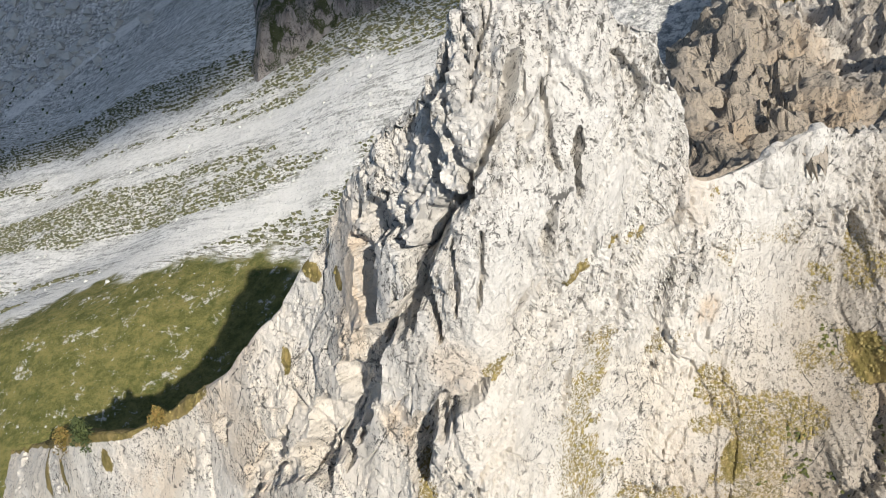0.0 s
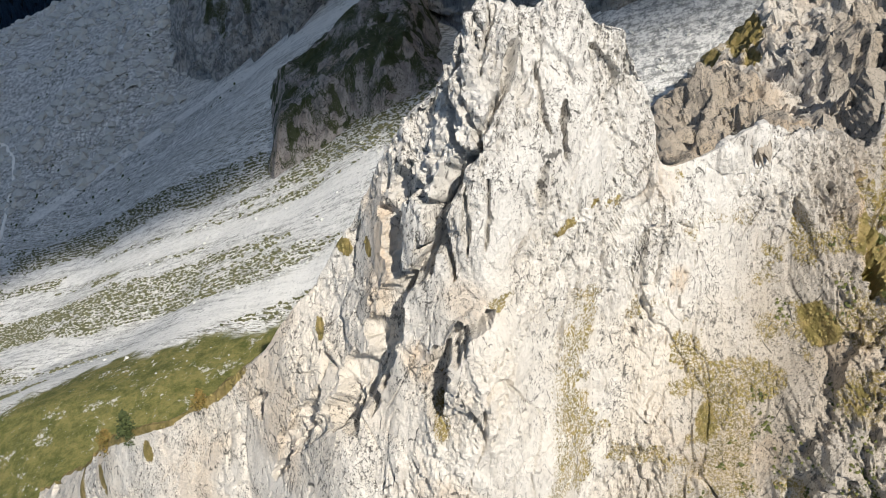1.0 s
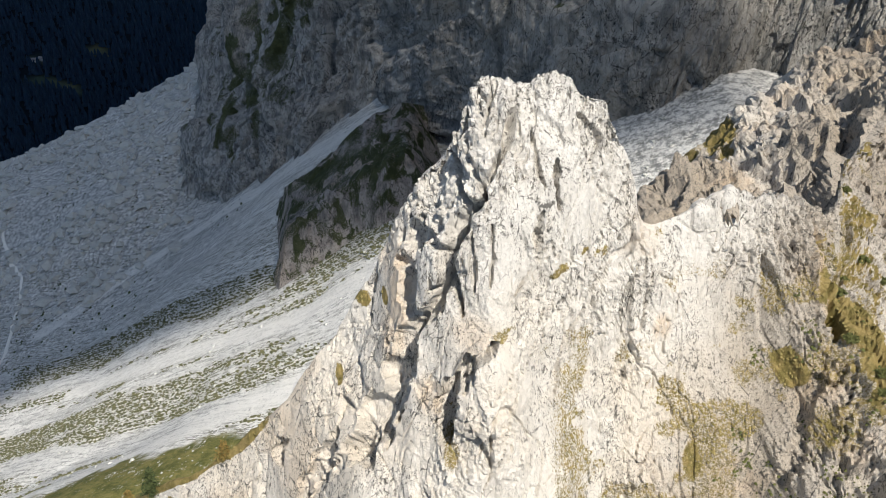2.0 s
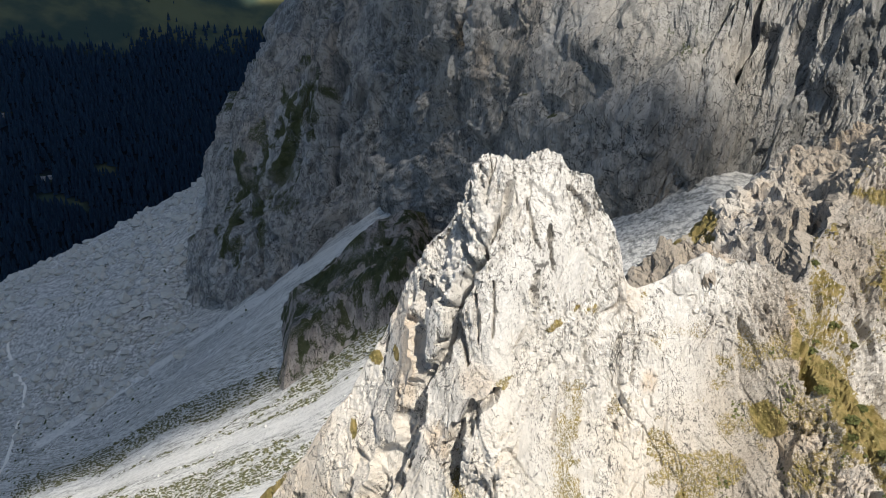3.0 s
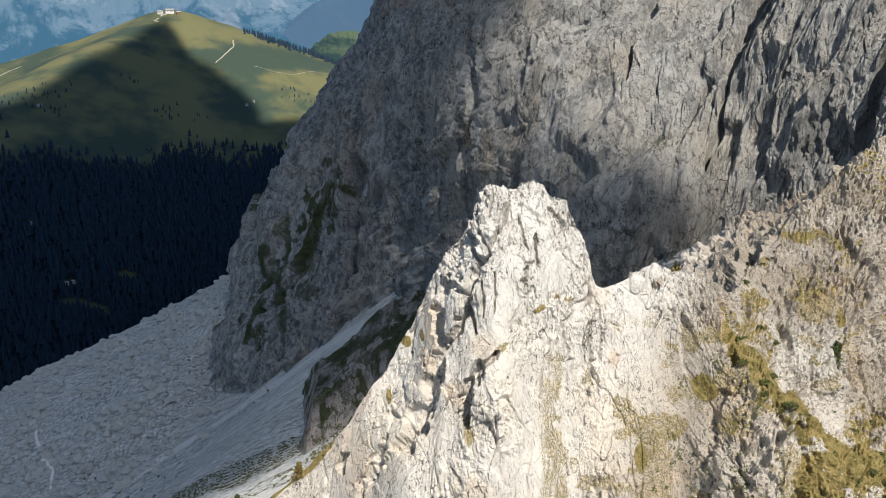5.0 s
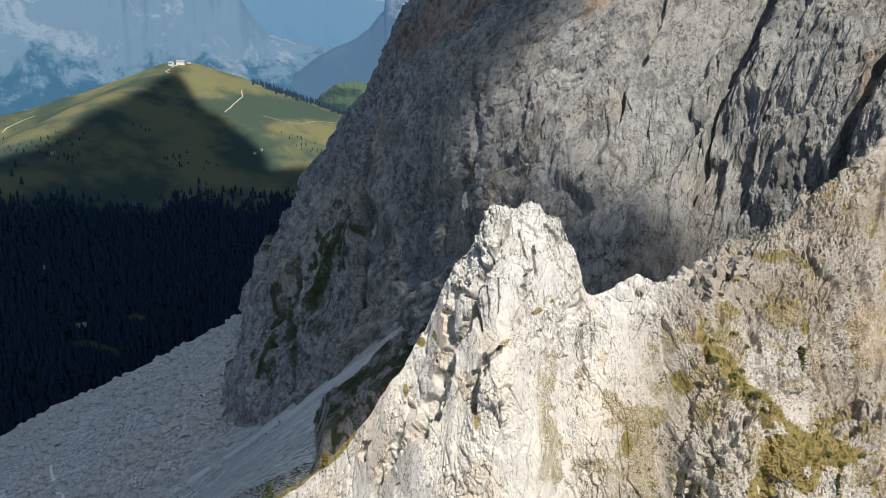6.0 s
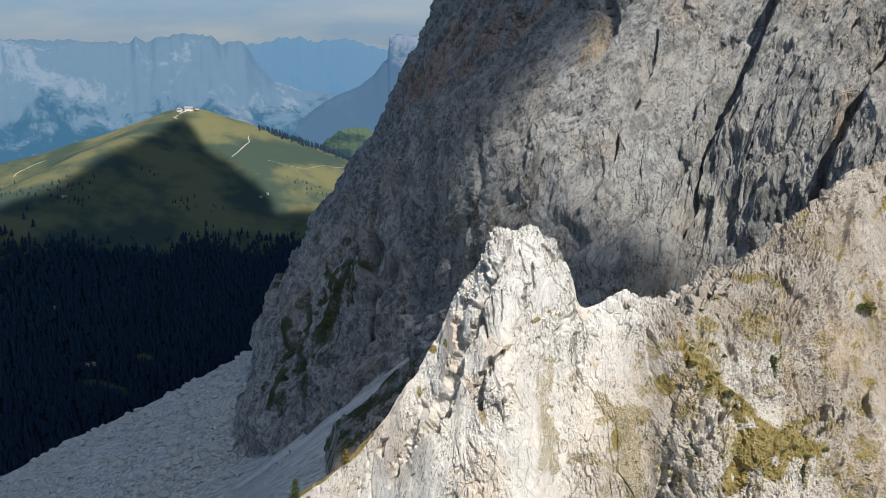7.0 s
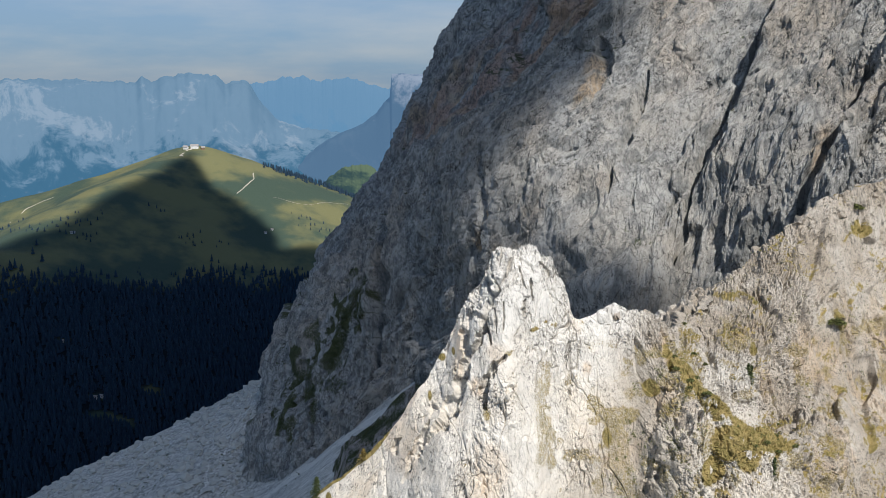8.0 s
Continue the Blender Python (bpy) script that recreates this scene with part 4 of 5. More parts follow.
# ---- unseen cloud overhead, outlined to shade the cliff, the scree and the valley ----
def cloud_sheet(name, height, size, step, cover, density):
    n = int(size / step)
    cx, cy = np.meshgrid(np.linspace(-size * 0.6, size * 0.4, n), np.linspace(100, 100 + size, n), indexing="ij")
    d = cover(cx, cy)
    inside = d > 0
    keep = inside[:-1, :-1] & inside[1:, :-1] & inside[1:, 1:] & inside[:-1, 1:]
    thick = 70 * np.sqrt(np.clip(d, 0, 1)) * (1 + 0.5 * fbm(cx / 90, cy / 90, cx * 0, 3, 201))
    px, py = cx + SUN.x / SUN.z * height, cy + SUN.y / SUN.z * height
    m = Mat(name)
    m.done(m.mix(m.noise(0.004, 3), (0.8, 0.8, 0.82), (0.9, 0.9, 0.9)))
    m.put(m.b.inputs["Alpha"], m.attr("dense"))
    return tagged(sheet(name, np.stack([px, py, height + thick], -1), m.m, flat=False, keep=keep, dense=density(cx, cy) * smooth(0.0, 0.22, d)), "broad flat grey-white fair weather cloud", "cloud", kind="structure")


def cover_near(x, y):
    edge = np.interp(x, (-400, -160, -128, -72, -42, -14, 4, 30), (90, 144, 178, 177, 189, 197, 201, 186)) + 9 * fbm(x / 40, y / 40, x * 0, 3, 211) - y
    reach = np.interp(y, (240, 250, 262, 272, 282, 300, 312, 330, 345, 360, 386, 401, 430, 455, 503, 700), (120, 88, 70, 60, 52, 42, 34, 24, 16, 10, 6, 24, 42, 54, 66, 80)) + 10 * fbm(x / 35, y / 35, x * 0 + 5, 3, 221)
    side = x - reach - 0.08 * np.maximum(y - 700, 0)
    d = np.minimum(-edge / 80, (20 - side) / 200)
    wob = 40 * fbm(x / 140, y / 140, x * 0, 5, 231)
    flank = np.interp(x, (-670, -592, -545, -468, -396, -336, -304, -241, 0), (2213, 2101, 1989, 1942, 1879, 1775, 1690, 1736, 1736))
    gap = np.minimum(y + wob - flank, x + 672 + 0.4 * wob) / 300
    crest = np.interp(y, (1250, 1365, 1483, 1621, 1685, 1872, 2110, 2240), (-880, -822, -800, -776, -762, -738, -712, -685))
    gap = np.maximum(gap, (crest - x + 0.5 * wob) / 300 + 0.3 * fbm(x / 110, y / 110, x * 0, 3, 233) * smooth(crest, crest - 120, x))
    gap = np.minimum(gap, (y - 1390 + 0.5 * wob) / 200)
    return np.minimum(d, -gap)


def broken(x, y):
    """How dense the cloud is: thinned over the gully to let sun through, closed over the valley."""
    return np.clip(0.96 + 0.04 * smooth(420, 700, y) - 0.06 * smooth(45, 70, x) * smooth(300, 280, y), 0, 1)


cloud_sheet("cloud", 1900, 3000, 8.0, cover_near, broken)


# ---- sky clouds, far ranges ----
def range_material(name, rock, woods, haze_glow, strength, pale_patches, bare=0.42):
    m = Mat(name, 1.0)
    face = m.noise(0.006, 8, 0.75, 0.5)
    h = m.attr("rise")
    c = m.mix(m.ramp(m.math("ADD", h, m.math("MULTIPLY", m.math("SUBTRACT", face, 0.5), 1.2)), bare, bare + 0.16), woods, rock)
    # random paler patches: pale cliffs, with sunlit ones put in by colour
    c = m.mix(m.math("MULTIPLY", m.ramp(m.noise(0.004, 6, 0.75, 0.4), 0.54, 0.62), pale_patches), c, (0.3, 0.28, 0.26))
    # bluish emission stands in for the haze over distant slopes
    m.put(m.b.inputs["Emission Color"], haze_glow)
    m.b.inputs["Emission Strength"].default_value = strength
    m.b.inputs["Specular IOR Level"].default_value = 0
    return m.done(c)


def far_range(name, label, skyline, near, far, foot, material, seed, rough, wall=(0.45, 0.55, 0.95), flat_top=0.0):
    """A mountain range: the skyline is given as bearing and height over the horizon, in degrees."""
    az = np.linspace(skyline[0][0], skyline[-1][0], 460)
    el = np.interp(az, [q[0] for q in skyline], [q[1] for q in skyline])
    el = el + (0.14 * fbm(az * 1.6, az * 0, az * 0, 5, seed + 3) + 0.1 * fbm(az * 6, az * 0, az * 0, 4, seed + 4)) * (1 - flat_top)
    t = np.linspace(0, 1, 90)
    rr = near + (far - near) * t[None, :] + 0 * az[:, None]
    px, py = -11 + rr * np.sin(np.radians(az))[:, None], -200 + rr * np.cos(np.radians(az))[:, None]
    top = 99 + far * np.tan(np.radians(el))[:, None]
    rise = np.clip(wall[0] * t + (1 - wall[0]) * smooth(wall[1], wall[2], t), 0, 1)[None, :]
    n = ridged(px / 420, py / 420, px * 0, 5, seed) - 0.4
    pz = foot + (top - foot) * (rise + rough * n * np.sin(np.clip(t, 0, 1) * math.pi)[None, :] ** 0.7)
    pz = pz + 22 * ridged(px / 130, py / 130, px * 0, 4, seed + 5) * rise * np.sin(np.clip(t * 1.02, 0, 1) * math.pi)[None, :] + 9 * fbm(px / 60, py / 60, px * 0, 4, seed + 9) * rise
    return tagged(sheet(name, np.stack([px, py, pz], -1), material, flat=False, rise=np.clip((pz - foot) / (top.max() - foot), 0, 1)), label, "mountain range", kind="structure")


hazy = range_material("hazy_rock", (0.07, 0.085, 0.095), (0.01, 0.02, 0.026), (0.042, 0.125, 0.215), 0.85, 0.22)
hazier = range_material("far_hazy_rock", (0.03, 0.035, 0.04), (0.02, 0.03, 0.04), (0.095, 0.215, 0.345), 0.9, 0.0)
hazy_butte_rock = range_material("hazy_butte_rock", (0.12, 0.12, 0.12), (0.02, 0.03, 0.035), (0.07, 0.14, 0.24), 0.8, 0.02, 0.82)
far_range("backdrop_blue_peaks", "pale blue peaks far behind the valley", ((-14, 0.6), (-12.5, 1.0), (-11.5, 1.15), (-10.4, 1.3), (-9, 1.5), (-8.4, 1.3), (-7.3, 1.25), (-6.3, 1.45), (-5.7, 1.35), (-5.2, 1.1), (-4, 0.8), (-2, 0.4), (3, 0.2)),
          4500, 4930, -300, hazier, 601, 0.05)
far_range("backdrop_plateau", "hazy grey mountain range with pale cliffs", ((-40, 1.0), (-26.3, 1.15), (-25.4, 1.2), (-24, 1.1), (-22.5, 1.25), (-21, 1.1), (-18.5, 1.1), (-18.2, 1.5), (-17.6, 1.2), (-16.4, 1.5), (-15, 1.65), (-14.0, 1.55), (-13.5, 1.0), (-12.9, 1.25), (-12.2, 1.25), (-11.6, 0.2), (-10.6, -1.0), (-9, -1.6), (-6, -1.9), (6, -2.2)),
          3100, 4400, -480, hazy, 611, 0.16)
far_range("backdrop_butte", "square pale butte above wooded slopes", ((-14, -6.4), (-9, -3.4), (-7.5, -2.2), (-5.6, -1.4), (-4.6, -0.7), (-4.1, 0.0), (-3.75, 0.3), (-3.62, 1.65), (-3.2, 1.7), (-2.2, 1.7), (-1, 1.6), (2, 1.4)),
          3300, 4150, -480, hazy_butte_rock, 621, 0.07, (0.62, 0.84, 0.92), 1.0)


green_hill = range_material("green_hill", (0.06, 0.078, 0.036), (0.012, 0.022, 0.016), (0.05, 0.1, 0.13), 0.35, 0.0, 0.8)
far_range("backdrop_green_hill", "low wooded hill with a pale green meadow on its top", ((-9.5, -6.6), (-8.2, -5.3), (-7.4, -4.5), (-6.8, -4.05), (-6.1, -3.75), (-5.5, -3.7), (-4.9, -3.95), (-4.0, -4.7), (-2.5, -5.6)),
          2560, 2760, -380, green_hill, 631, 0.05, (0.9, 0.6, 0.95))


# ---- woods, trees, shrubs, tufts and stones ----
rng = np.random.default_rng(7)


def mesh_of(name, verts, faces, material):
    me = bpy.data.meshes.new(name)
    me.from_pydata([tuple(v) for v in verts], [], [tuple(f) for f in faces])
    me.materials.append(material)
    return me


def many(name, base, faces, places, sizes, turns, material, label, category, squash=None, jitter=0.0):
    """One mesh of many small copies of a shape, each turned and sized on its own."""
    base, n, k = np.asarray(base, float), len(places), len(base)
    c, s = np.cos(turns)[:, None], np.sin(turns)[:, None]
    b = base[None, :, :] * (1 + jitter * rng.standard_normal((n, k, 3)))
    px, py = b[..., 0] * c - b[..., 1] * s, b[..., 0] * s + b[..., 1] * c
    up = sizes if squash is None else sizes * squash
    v = np.stack([px * sizes[:, None], py * sizes[:, None], b[..., 2] * up[:, None]], -1) + places[:, None, :]
    f = (np.asarray(faces)[None] + (np.arange(n) * k)[:, None, None]).reshape(-1, 3)
    me = bpy.data.meshes.new(name)
    me.vertices.add(n * k)
    me.vertices.foreach_set("co", v.reshape(-1).astype(np.float32))
    me.loops.add(f.size)
    me.loops.foreach_set("vertex_index", f.reshape(-1).astype(np.int32))
    me.polygons.add(len(f))
    me.polygons.foreach_set("loop_start", np.arange(0, f.size, 3, dtype=np.int32))
    me.update(calc_edges=True)
    me.shade_flat()
    me.materials.append(material)
    return tagged(new(name, me), label, category, kind="stuff")


def leaf_material(name, a, b):
    m = Mat(name, 0.8)
    r = m.node("ShaderNodeNewGeometry").outputs["Random Per Island"]
    return m.done(m.mix(m.math("ADD", m.math("MULTIPLY", r, 0.7), m.math("MULTIPLY", m.noise(1.5, 3), 0.3)), a, b))


needle = leaf_material("conifer_needles", (0.035, 0.05, 0.018), (0.075, 0.09, 0.03))
autumn = leaf_material("yellowing_needles", (0.07, 0.075, 0.02), (0.24, 0.15, 0.045))
# needles tinted navy: blue distance haze put into the base colour
hazy_needle = leaf_material("haze_tinted_conifers", (0.009, 0.023, 0.042), (0.018, 0.042, 0.068))
scrub = leaf_material("dwarf_pine", (0.055, 0.065, 0.02), (0.13, 0.13, 0.04))
straw = leaf_material("dry_grass", (0.17, 0.14, 0.045), (0.32, 0.25, 0.1))
tuft_leaf = leaf_material("tussock", (0.06, 0.065, 0.028), (0.15, 0.14, 0.07))
bark_mat = Mat("bark", 0.9)
bark = bark_mat.done(bark_mat.mix(bark_mat.noise(3, 4), (0.08, 0.06, 0.045), (0.17, 0.14, 0.11)))
stone_mat = Mat("talus_stone", 0.95)
stone = stone_mat.done(stone_mat.mix(stone_mat.noise(0.5, 5, 0.7), (0.3, 0.3, 0.275), (0.6, 0.59, 0.54)))

ring = [(math.cos(k * math.tau / 6), math.sin(k * math.tau / 6)) for k in range(6)]
SPRUCE = [(0, 0, 1.0), *[(0.17 * a, 0.17 * b, 0.42) for a, b in ring], (0, 0, 0.62), *[(0.25 * a, 0.25 * b, 0.06) for a, b in ring]]
SPRUCE_F = [(0, 1 + k, 1 + (k + 1) % 6) for k in range(6)] + [(7, 8 + k, 8 + (k + 1) % 6) for k in range(6)]


def open_wood(px, py):
    ok = np.ones(len(px), bool)
    for cx, cy, rx, ry in CLEARINGS:
        ok &= np.hypot((px - cx) / rx, (py - cy) / ry) > 1.0
    return ok


az, rad = rng.uniform(-28, -4, 34000), np.sqrt(rng.uniform(880.0 ** 2, 2350.0 ** 2, 34000))
px, py = -11 + rad * np.sin(np.radians(az)), -200 + rad * np.cos(np.radians(az))
pz = ground_height(px, py)
# the same view-fitted treeline, made ragged tree by tree
line = -330 + 0.165 * np.clip(1950 - py, 0, 800) + 20 * smooth(-540, -690, px) + 70 * fbm(px / 160, py / 160, px * 0, 4, 10) + 18 * rng.standard_normal(len(px))
clump = fbm(px / 110, py / 110, px * 0, 4, 411)
keep = open_wood(px, py) & ((pz < line) | ((pz < -215) & (clump > 0.02) & (px + 0.25 * py < -330) & (rng.random(len(px)) < 0.6)) | ((pz < -130) & (clump > 0.3) & (rng.random(len(px)) < 0.06))) & ((py > 760) | (px < -480))
px, py, pz = px[keep][:19000], py[keep][:19000], pz[keep][:19000]
belt = rng.random(260)
bx, by = -500 + 260 * belt + 14 * rng.standard_normal(260), 2322 + 72 * belt + 18 * rng.standard_normal(260)
heights = np.where(pz < line[keep][:19000], rng.uniform(9, 18, len(px)), rng.uniform(5, 9, len(px)))
px, py, heights = np.concatenate([px, bx]), np.concatenate([py, by]), np.concatenate([heights, rng.uniform(9, 16, 260)])
many("forest", SPRUCE, SPRUCE_F, np.stack([px, py, ground_height(px, py)], -1), heights, rng.uniform(0, 6.3, len(px)), hazy_needle, "dense dark spruce forest covering the valley floor", "forest", jitter=0.06)

# stones of the talus
ico = bmesh.new()
bmesh.ops.create_icosphere(ico, subdivisions=1, radius=1)
ROCK = [v.co.to_tuple() for v in ico.verts]
ROCK_F = [[v.index for v in f.verts] for f in ico.faces]
ico.free()


def stones(name, n, where, size, label, jitter=0.24):
    sx, sy = where(n)
    sz = ground_height(sx, sy)
    r = size[0] + (size[1] - size[0]) * rng.random(len(sx)) ** 6
    return many(name, ROCK, ROCK_F, np.stack([sx, sy, sz + 0.1 * r], -1), r, rng.uniform(0, 6.3, len(sx)), stone, label, "boulders", 0.6, jitter)


def talus_area(n):
    sx, sy = rng.uniform(-500, -165, n), rng.uniform(430, 735, n)
    ok = (fbm(sx / 30, sy / 30, sx * 0, 3, 421) > -0.25) & (sy + 0.2 * sx > 400)
    return sx[ok], sy[ok]


def scree_area(n):
    sx, sy = rng.uniform(-260, 20, n), rng.uniform(190, 460, n)
    ok = fbm((sy + 0.4 * sx) / 14, sx / 80, sx * 0, 3, 423) > 0.0
    return sx[ok], sy[ok]


def gully_area(n):
    sx, sy = rng.uniform(30, 125, n), rng.uniform(180, 300, n)
    return sx, sy


stones("boulder_field", 9000, talus_area, (0.5, 5.5), "countless grey limestone boulders strewn over the talus", 0.32)
stones("scree_stones", 3500, scree_area, (0.2, 1.1), "scattered pale stones lying on the scree")
stones("gully_stones", 1600, gully_area, (0.15, 0.9), "grey stones in the scree gully")


def talus_shrub_sites(n):
    sx, sy = rng.uniform(-400, -120, n), rng.uniform(400, 640, n)
    ok = fbm(sx / 40, sy / 40, sx * 0, 3, 425) > -0.05
    return sx[ok], sy[ok]


def meadow_area(n):
    sx, sy = rng.uniform(-175, -40, n), rng.uniform(118, 205, n)
    ok = fbm(sx / 12, sy / 12, sx * 0, 3, 427) > 0.12
    return sx[ok], sy[ok]


stones("meadow_stones", 600, meadow_area, (0.1, 0.55), "pale stones lying in the green turf", 0.22)

# tussocks on the scree: small domes of blades
BLADES = [(0, 0, 0.75), (0.2, 0.1, 0.6), (-0.15, 0.2, 0.65)] + [(0.6 * a, 0.6 * b, -0.05) for a, b in ring]
BLADES_F = [(0, 3 + k, 3 + (k + 1) % 6) for k in range(6)] + [(1, 3, 5), (2, 5, 8), (1, 6, 4), (2, 7, 3)]
tx, ty = rng.uniform(-330, 10, 90000), rng.uniform(180, 420, 90000)
wave = 6 * fbm(tx / 60, ty / 60, tx * 0, 2, 16)
flow = ty + 0.42 * tx + wave
snap = np.round(flow / 2.6) * 2.6 + 0.45 * rng.standard_normal(len(tx))
ty, flow = ty + (snap - flow) * smooth(-0.3, 0.2, fbm(tx / 25, ty / 25, tx * 0, 2, 433)), snap
good = (fbm(flow / 16, tx / 160, tx * 0, 4, 9) + 0.25 * fbm(tx / 6, ty / 3, tx * 0, 2, 431) + 0.12 * smooth(-110, -60, tx) * smooth(330, 290, ty) > 0.03) & (np.hypot((tx + 100) / 75, (ty - 165) / 48) > 1.0) & (ty < 330 + 0.4 * (-60 - tx))
tx, ty = tx[good][:26000], ty[good][:26000]
for line_pts, gap in ((((-25, 262), (-60, 268), (-120, 300), (-200, 340)), 7), (((-35, 222), (-75, 222), (-130, 216), (-170, 190)), 9)):
    dd, _ = near_line(tx, ty, line_pts)
    tx, ty = tx[dd > gap], ty[dd > gap]
many("scree_tussocks", [(1.5 * a, 0.8 * b, c) for a, b, c in BLADES], BLADES_F, np.stack([tx, ty, ground_height(tx, ty)], -1), 0.4 + 1.1 * rng.random(len(tx)) ** 2, -0.4 + 0.35 * rng.standard_normal(len(tx)), tuft_leaf, "olive tussocks growing in rows across the scree", "grass tufts", 0.55, 0.12)

tx, ty = talus_shrub_sites(1500)
many("talus_shrubs", BLADES, BLADES_F, np.stack([tx, ty, ground_height(tx, ty)], -1), 0.5 + 1.3 * rng.random(len(tx)) ** 2.5, rng.uniform(0, 6.3, len(tx)), needle, "dark dwarf pines dotted over the grey talus", "shrubs", 0.9, 0.2)

# dwarf shrubs on the broken slope: dense olive mounds
mounds = fbm(ridge[:, :FRONT, 0] / 3.0, ridge[:, :FRONT, 1] / 3.0, ridge[:, :FRONT, 2] / 3.0, 3, 441)
where = smooth(37, 44, ridge[:, :FRONT, 0] + 0.35 * (14 - ridge[:, :FRONT, 2])) * smooth(60, 54, ridge[:, :FRONT, 0]) * (ridge[:, :FRONT, 2] < 27) * (ridge[:, :FRONT, 2] > -14)
where = np.maximum(where, 0.8 * smooth(62, 80, ridge[:, :FRONT, 0]) * smooth(0, 8, ridge[:, :FRONT, 2]))
cand = np.argwhere((mounds * where > 0.14) & (ridge_up[:, :FRONT, 2] > 0.05))
cand = cand[rng.permutation(len(cand))[:2600]]
tp = ridge[cand[:, 0], cand[:, 1]]
many("dwarf_shrubs", BLADES, BLADES_F, tp, 0.14 + 0.4 * rng.random(len(tp)) ** 2, rng.uniform(0, 6.3, len(tp)), scrub, "small olive dwarf shrubs on broken rock", "shrubs", 0.8, 0.2)

# tufts on the rock of the near slope
cand = np.argwhere((ridge_grass[:, :FRONT] > 0.55) & (ridge_up[:, :FRONT, 2] > 0.15) & (ridge[:, :FRONT, 2] > -15))
cand = cand[rng.permutation(len(cand))[:4200]]
tp = ridge[cand[:, 0], cand[:, 1]]
many("grass_tufts", BLADES, BLADES_F, tp, rng.uniform(0.12, 0.42, len(tp)), rng.uniform(0, 6.3, len(tp)), straw, "yellowed grass tufts on rock ledges", "grass tufts", 0.8, 0.15)


def shrub_mesh(name, n, seed, material):
    """A low spreading shrub: a mound of small leafy sprays with gaps."""
    r = np.random.default_rng(seed)
    verts, faces = [], []
    for _ in range(n):
        a, d, h = r.uniform(0, 6.3), math.sqrt(r.random()), r.random()
        cx, cy = d * math.cos(a) * (1 + 0.25 * math.sin(3 * a)), d * math.sin(a)
        cz = (1 - d * d) * 0.75 * h ** 0.5 + 0.04
        size = r.uniform(0.1, 0.22)
        for _ in range(3):
            q = r.normal(size=(3, 3)) * size
            q[:, 2] = np.abs(q[:, 2]) * 1.2
            k = len(verts)
            verts += [(cx + v[0], cy + v[1], cz + v[2] * 0.8) for v in q]
            faces.append((k, k + 1, k + 2))
    return mesh_of(name, verts, faces, material)


def stem_mesh(name, height, radius, sides=7):
    verts, faces = [], []
    for j, (t, r) in enumerate(((0, 1.3), (0.1, 1.0), (0.5, 0.65), (1.0, 0.12))):
        for k in range(sides):
            a = k * math.tau / sides
            verts.append((radius * r * math.cos(a) + 0.05 * height * t * t, radius * r * math.sin(a), height * t - 0.3 * (t == 0)))
    for j in range(3):
        for k in range(sides):
            faces.append((j * sides + k, j * sides + (k + 1) % sides, (j + 1) * sides + (k + 1) % sides, (j + 1) * sides + k))
    return mesh_of(name, verts, faces, bark)


def conifer(name, height, spread, seed, material, label, place, ragged=0.25):
    """A conifer: tapered trunk and tiers of drooping boughs built of small needle sprays."""
    r = np.random.default_rng(seed)
    tree = thing(name, label, "tree")
    trunk = new("trunk", stem_mesh("trunk", height * 0.95, height * 0.022))
    trunk.parent = tree
    verts, faces = [], []
    tiers = int(7 + height * 1.6)
    for j in range(tiers):
        t = 0.08 + 0.92 * j / tiers
        reach = spread * (1 - t) ** 0.8 * (1 + ragged * r.normal()) + 0.12
        for b in range(9):
            a = r.uniform(0, 6.3)
            if r.random() < 0.15:
                continue
            length = reach * r.uniform(0.6, 1.1)
            for q in np.linspace(0.25, 1.0, 4):
                cx, cy = length * q * math.cos(a) + 0.05 * height * t * t, length * q * math.sin(a)
                cz = height * t - 0.22 * length * q + 0.1 * r.normal()
                sz = (0.22 + 0.1 * spread) * (1.15 - 0.5 * q)
                for _ in range(2):
                    o = r.normal(size=(3, 3)) * sz * 0.6
                    k = len(verts)
                    verts += [(cx + v[0], cy + v[1], cz + v[2] * 0.6) for v in o]
                    faces.append((k, k + 1, k + 2))
    crown = new("crown", mesh_of("crown", verts, faces, material))
    crown.parent = tree
    tree.location = place
    return tree


def on_ridge(px, py):
    """Height of the near ridge's front at a place in plan."""
    d = np.hypot(ridge[:, :FRONT + 20, 0] - px, ridge[:, :FRONT + 20, 1] - py)
    i, j = np.unravel_index(np.argmin(d), d.shape)
    return ridge[i, j, 2]


def crest_at(px, dy=-0.6):
    i = np.searchsorted(xs, px)
    return Vector(ridge[i, FRONT - 4]) + Vector((0, 0, -0.25))


conifer("conifer", 6.4, 2.6, 1, needle, "full bushy green stone pine standing on the ridge crest", crest_at(-53.0), 0.15)
conifer("conifer", 4.4, 2.4, 3, autumn, "yellow-green spreading larch beside the stone pine", crest_at(-59.5), 0.15)
conifer("conifer", 3.9, 1.9, 2, autumn, "rounded yellowing larch on the ridge crest", crest_at(-37.8), 0.15)
conifer("conifer", 6.8, 1.5, 4, needle, "dark slim spruce below the grassy spur", (76.5, 42.0, on_ridge(76.5, 42.0) - 0.3))
conifer("conifer", 6.2, 1.4, 5, needle, "dark spruce clinging to the rocky slope", (81.4, 79.5, on_ridge(81.4, 79.5) - 0.3))
conifer("conifer", 3.6, 1.3, 6, needle, "stunted spruce beside the taller one", (80.2, 78.6, on_ridge(80.2, 78.6) - 0.3))

